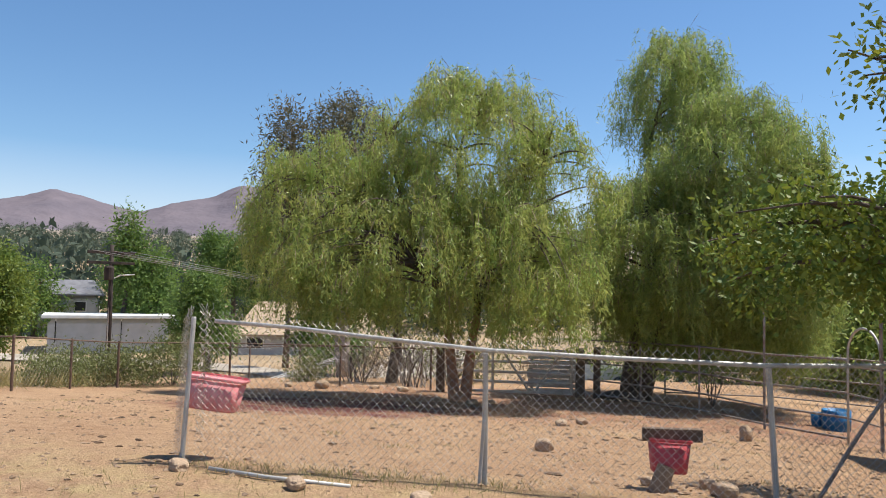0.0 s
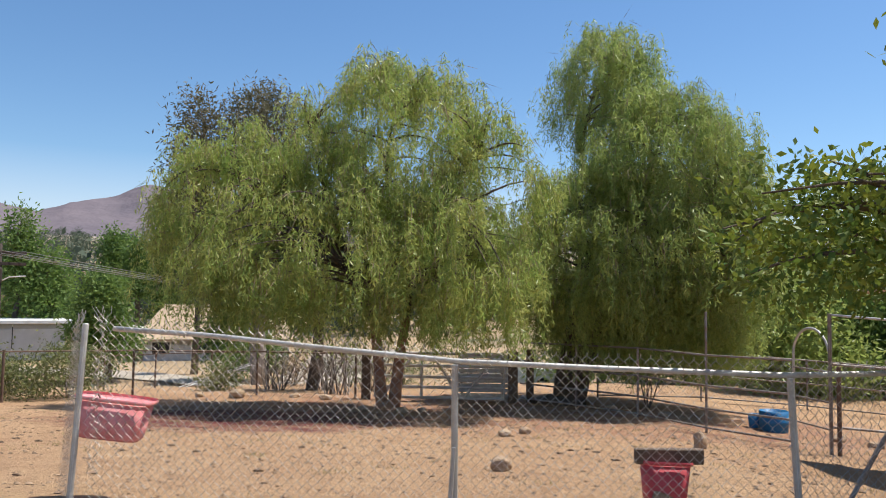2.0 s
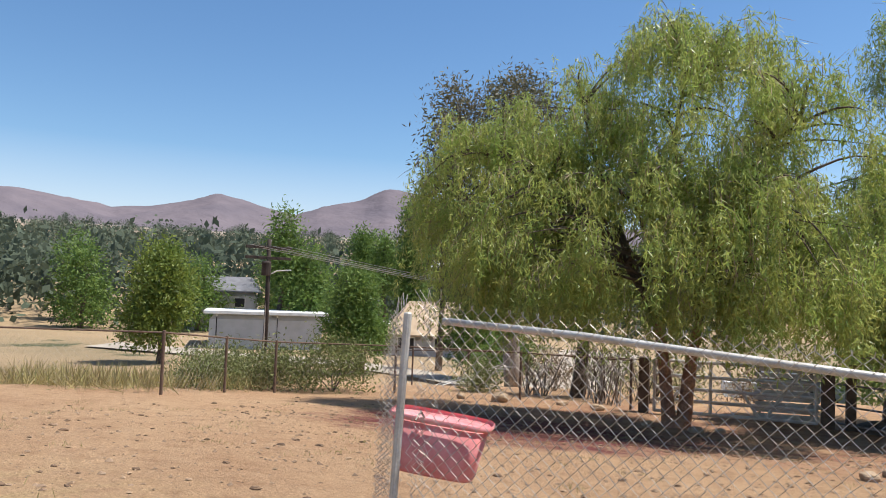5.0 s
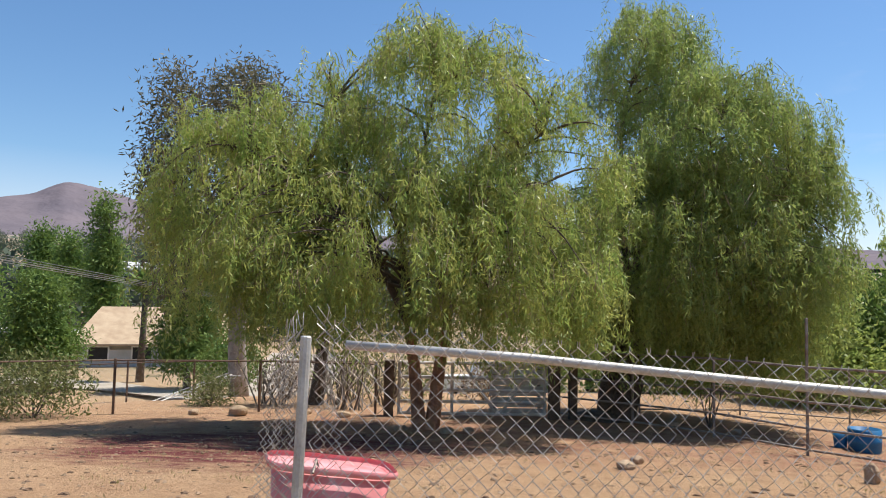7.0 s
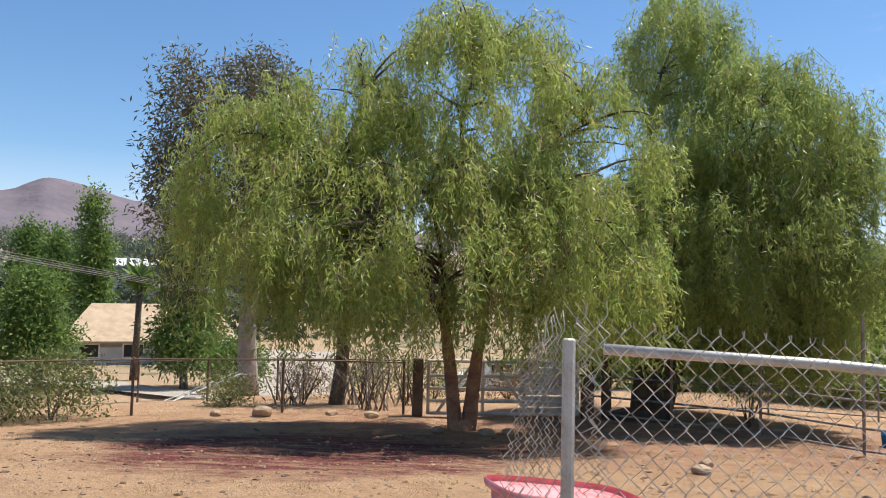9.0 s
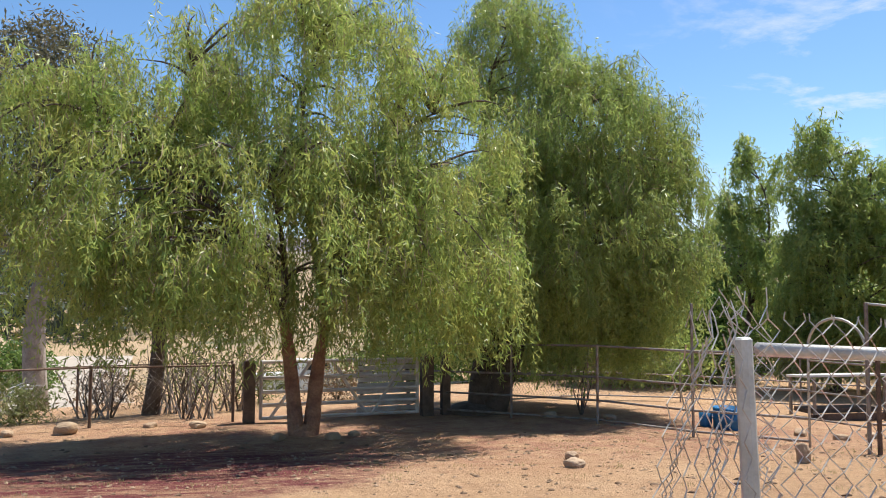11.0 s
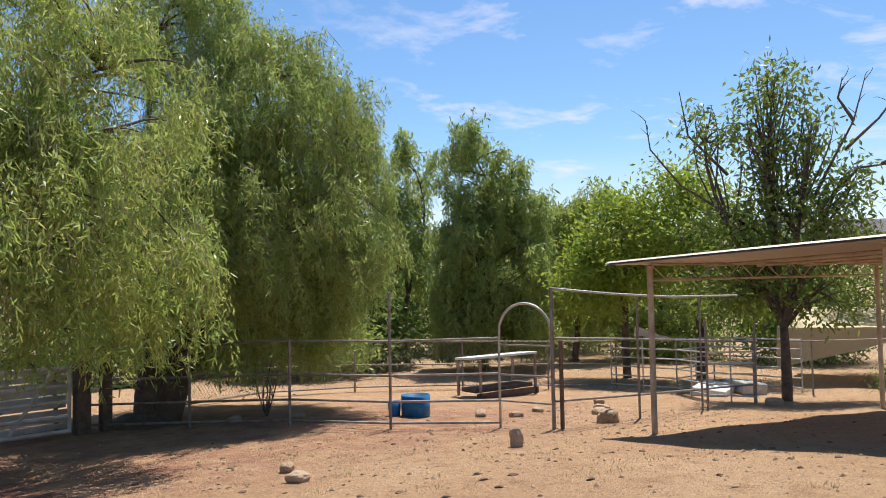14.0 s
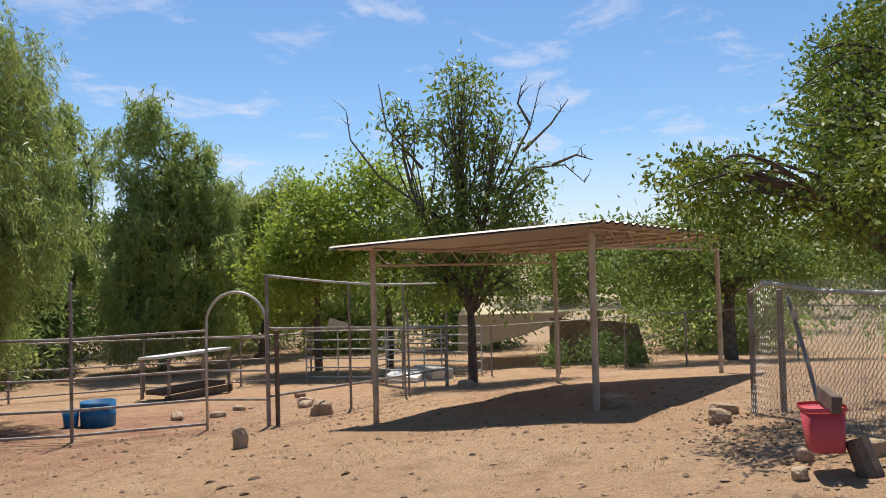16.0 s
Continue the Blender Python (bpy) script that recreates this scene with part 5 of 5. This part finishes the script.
for i, (x, y, w, h) in enumerate([(21.2, 10.7, 0.5, 0.9), (21.0, 9.6, 0.4, 0.7), (21.3, 12.0, 0.4, 0.6)]):
    scrub("pen_bush", "low green bush growing through the far fence", [(x, y, w, h)], 800, (0.13, 0.045), DARKLEAF, 95 + i)
scrub("pen_bush", "dead dark shrub inside the round pen", [(5.3, 17.4, 0.35, 1.3)], 240, (0.12, 0.02), TWIG, 99)

CLOD = mat("dark_clod", (0.22, 0.14, 0.085), 0.95, 0, 0.3, 6, 0.3, 40, tint=(0.10, 0.065, 0.045), island=True)

# ---- rocks ----


def rock(x, y, w, d, h, seed, label):
    rp = random.Random(seed)
    bm = bmesh.new()
    bmesh.ops.create_icosphere(bm, subdivisions=3, radius=1.0)
    off = Vector((rp.uniform(0, 50), rp.uniform(0, 50), rp.uniform(0, 50)))
    for v in bm.verts:
        p = v.co.copy()
        k = 1 + 0.28 * noise.noise(p * 1.1 + off) + 0.10 * noise.noise(p * 3 + off)
        p = Vector([math.copysign(abs(q) ** 0.72, q) for q in p]) * k
        v.co = Vector((p.x * w / 2, p.y * d / 2, p.z * h * 0.55))
    bm.transform(pose(x, y, lie(x, y) + h * 0.38, rp.uniform(-8, 8), rp.uniform(-8, 8), rp.uniform(0, 180)))
    me = bpy.data.meshes.new("rock")
    bm.to_mesh(me)
    bm.free()
    me.materials.append(ROCK)
    return tagged(new("rock", me), label, "rock", "loose rocks")


for i, (x, y, w, d, h) in enumerate([(5.38, 10.27, 0.2, 0.17, 0.26), (9.15, 11.9, 0.36, 0.28, 0.26), (2.76, 6.47, 0.22, 0.17, 0.15), (2.45, 10.6, 0.26, 0.2, 0.13), (2.72, 11.4, 0.2, 0.16, 0.12), (8.55, 6.75, 0.46, 0.34, 0.2), (-4.88, 16.8, 0.4, 0.3, 0.2), (7.3, 5.2, 0.3, 0.2, 0.14), (6.6, 5.15, 0.22, 0.2, 0.16), (4.5, 4.3, 0.14, 0.12, 0.1), (4.0, 4.3, 0.12, 0.1, 0.08), (4.6, 3.9, 0.22, 0.17, 0.14), (-0.2, 15.0, 0.26, 0.2, 0.13), (-1.1, 15.1, 0.24, 0.18, 0.12), (0.2, 15.3, 0.2, 0.18, 0.1), (10.9, 13.6, 0.3, 0.22, 0.16), (11.9, 14.4, 0.36, 0.24, 0.15), (13.0, 15.4, 0.3, 0.26, 0.16), (9.3, 14.4, 0.3, 0.2, 0.12), (8.8, 14.9, 0.34, 0.22, 0.14), (10.4, 14.9, 0.24, 0.2, 0.12), (0.15, 2.95, 0.2, 0.15, 0.1), (1.35, 2.75, 0.2, 0.13, 0.09), (2.4, 2.7, 0.18, 0.15, 0.08), (14.9, 12.0, 0.4, 0.3, 0.2), (-2.6, 17.0, 0.3, 0.2, 0.14), (-3.5, 17.2, 0.26, 0.2, 0.12), (-5.8, 16.6, 0.24, 0.2, 0.12), (5.6, 16.6, 0.26, 0.2, 0.12), (4.4, 16.9, 0.3, 0.22, 0.14)]):
    rock(x, y, w, d, h, 200 + i, "rough tan rock lying on the bare earth")


def pebbles():
    """Small stones, clods and dung strewn over the yard."""
    rng = np.random.default_rng(7)
    n = 9500
    x, y = rng.uniform(-7, 13, n), -1.2 + 17.5 * rng.random(n) ** 1.35
    s = 0.008 + 0.026 * rng.random(n) ** 3
    oct_ = np.array([(1, 0, 0), (0, 1, 0), (-1, 0, 0), (0, -1, 0), (0, 0, 0.8), (0, 0, -0.5)])
    fc = [(0, 1, 4), (1, 2, 4), (2, 3, 4), (3, 0, 4), (1, 0, 5), (2, 1, 5), (3, 2, 5), (0, 3, 5)]
    g = Geo()
    for i in range(n):
        c = np.array([x[i], y[i], ground_z(x[i], y[i]) + s[i] * 0.25])
        g.add((oct_ + rng.uniform(-0.3, 0.3, (6, 3))) * s[i] * np.array([1.2, 1, 0.7]) + c, fc)
    tagged(part("pebbles", g, PEBBLE, None), "small stones and clods strewn over the yard", "pebbles", kind="stuff")


pebbles()


def clods():
    """Dark dung and clods lying about."""
    rng = np.random.default_rng(17)
    rr = random.Random(17)
    g = Geo()
    for i in range(620):
        x, y = rr.uniform(-8, 12), rr.uniform(1.5, 15)
        s = 0.012 + 0.028 * rr.random() ** 2
        z = ground_z(x, y)
        vs, fs = [], []
        for q, (r, h) in enumerate(((1.0, -0.1), (0.95, 0.3), (0.5, 0.6))):
            for k in range(7):
                a = 6.283 * k / 7 + q * 0.3
                f = r * s * rr.uniform(0.5, 1.5)
                vs.append((x + f * math.cos(a) * 1.3, y + f * math.sin(a), z + h * s))
        for q in range(2):
            for k in range(7):
                fs.append((q * 7 + k, q * 7 + (k + 1) % 7, q * 7 + 7 + (k + 1) % 7, q * 7 + 7 + k))
        fs.append(tuple(14 + k for k in range(7)))
        g.add(vs, fs)
    tagged(part("dung_clods", g, CLOD, None), "dark dry dung and earth clods on the ground", "clods", kind="stuff")


clods()


def weeds(name, label, items, material, seed, blade=(0.16, 0.008), per=60, flat=False):
    rng = np.random.default_rng(seed)
    cs = []
    for x, y, w in items:
        p = rng.normal(scale=w, size=(per, 2)) + (x, y)
        cs += [(a, b, ground_z(a, b) - 0.01) for a, b in p]
    c = np.array(cs)
    d = rng.normal(size=c.shape) * 0.5 + np.array([0, 0, 1.0])
    if flat:
        d[:, 2] *= 0.12
        c[:, 2] += 0.018
    ob = new(name, quads_mesh(name, leaf_quads(c, d, blade[0], blade[1], rng), material))
    return tagged(ob, label, "weeds", kind="stuff")


rw2 = random.Random(3)
weeds("dry_grass", "dry straw and weeds along the fence line", [(0.3 + 2.6 * k / 14 + rw2.uniform(-0.1, 0.1), 3.2 + 0.1 * k / 14 + rw2.uniform(-0.2, 0.1), 0.12) for k in range(15)], DRYGRASS, 4, (0.09, 0.006), 45)
weeds("dry_grass", "dry straw litter strewn over the path", [(rw2.uniform(-3, 7), rw2.uniform(-2.5, 3.0), 0.5) for k in range(46)], DRYGRASS, 5, (0.09, 0.006), 40)
weeds("dry_grass", "tall dry grass behind the boundary fence", [(rw2.uniform(-16, -9.5), rw2.uniform(9, 16), 0.5) for k in range(50)], DRYGRASS, 6, (0.5, 0.02), 70)
weeds("dry_grass", "short dry tufts scattered over the yard", [(rw2.uniform(-8, 9), rw2.uniform(4.5, 14), 0.10) for k in range(130)], DRYGRASS, 15, (0.06, 0.006), 26)
weeds("fallen_leaves", "fallen leaves under the citrus tree", [(rw2.uniform(4.2, 7.6), rw2.uniform(4.4, 5.3), 0.18) for k in range(22)], TWIG, 8, (0.045, 0.024), 14, flat=True)
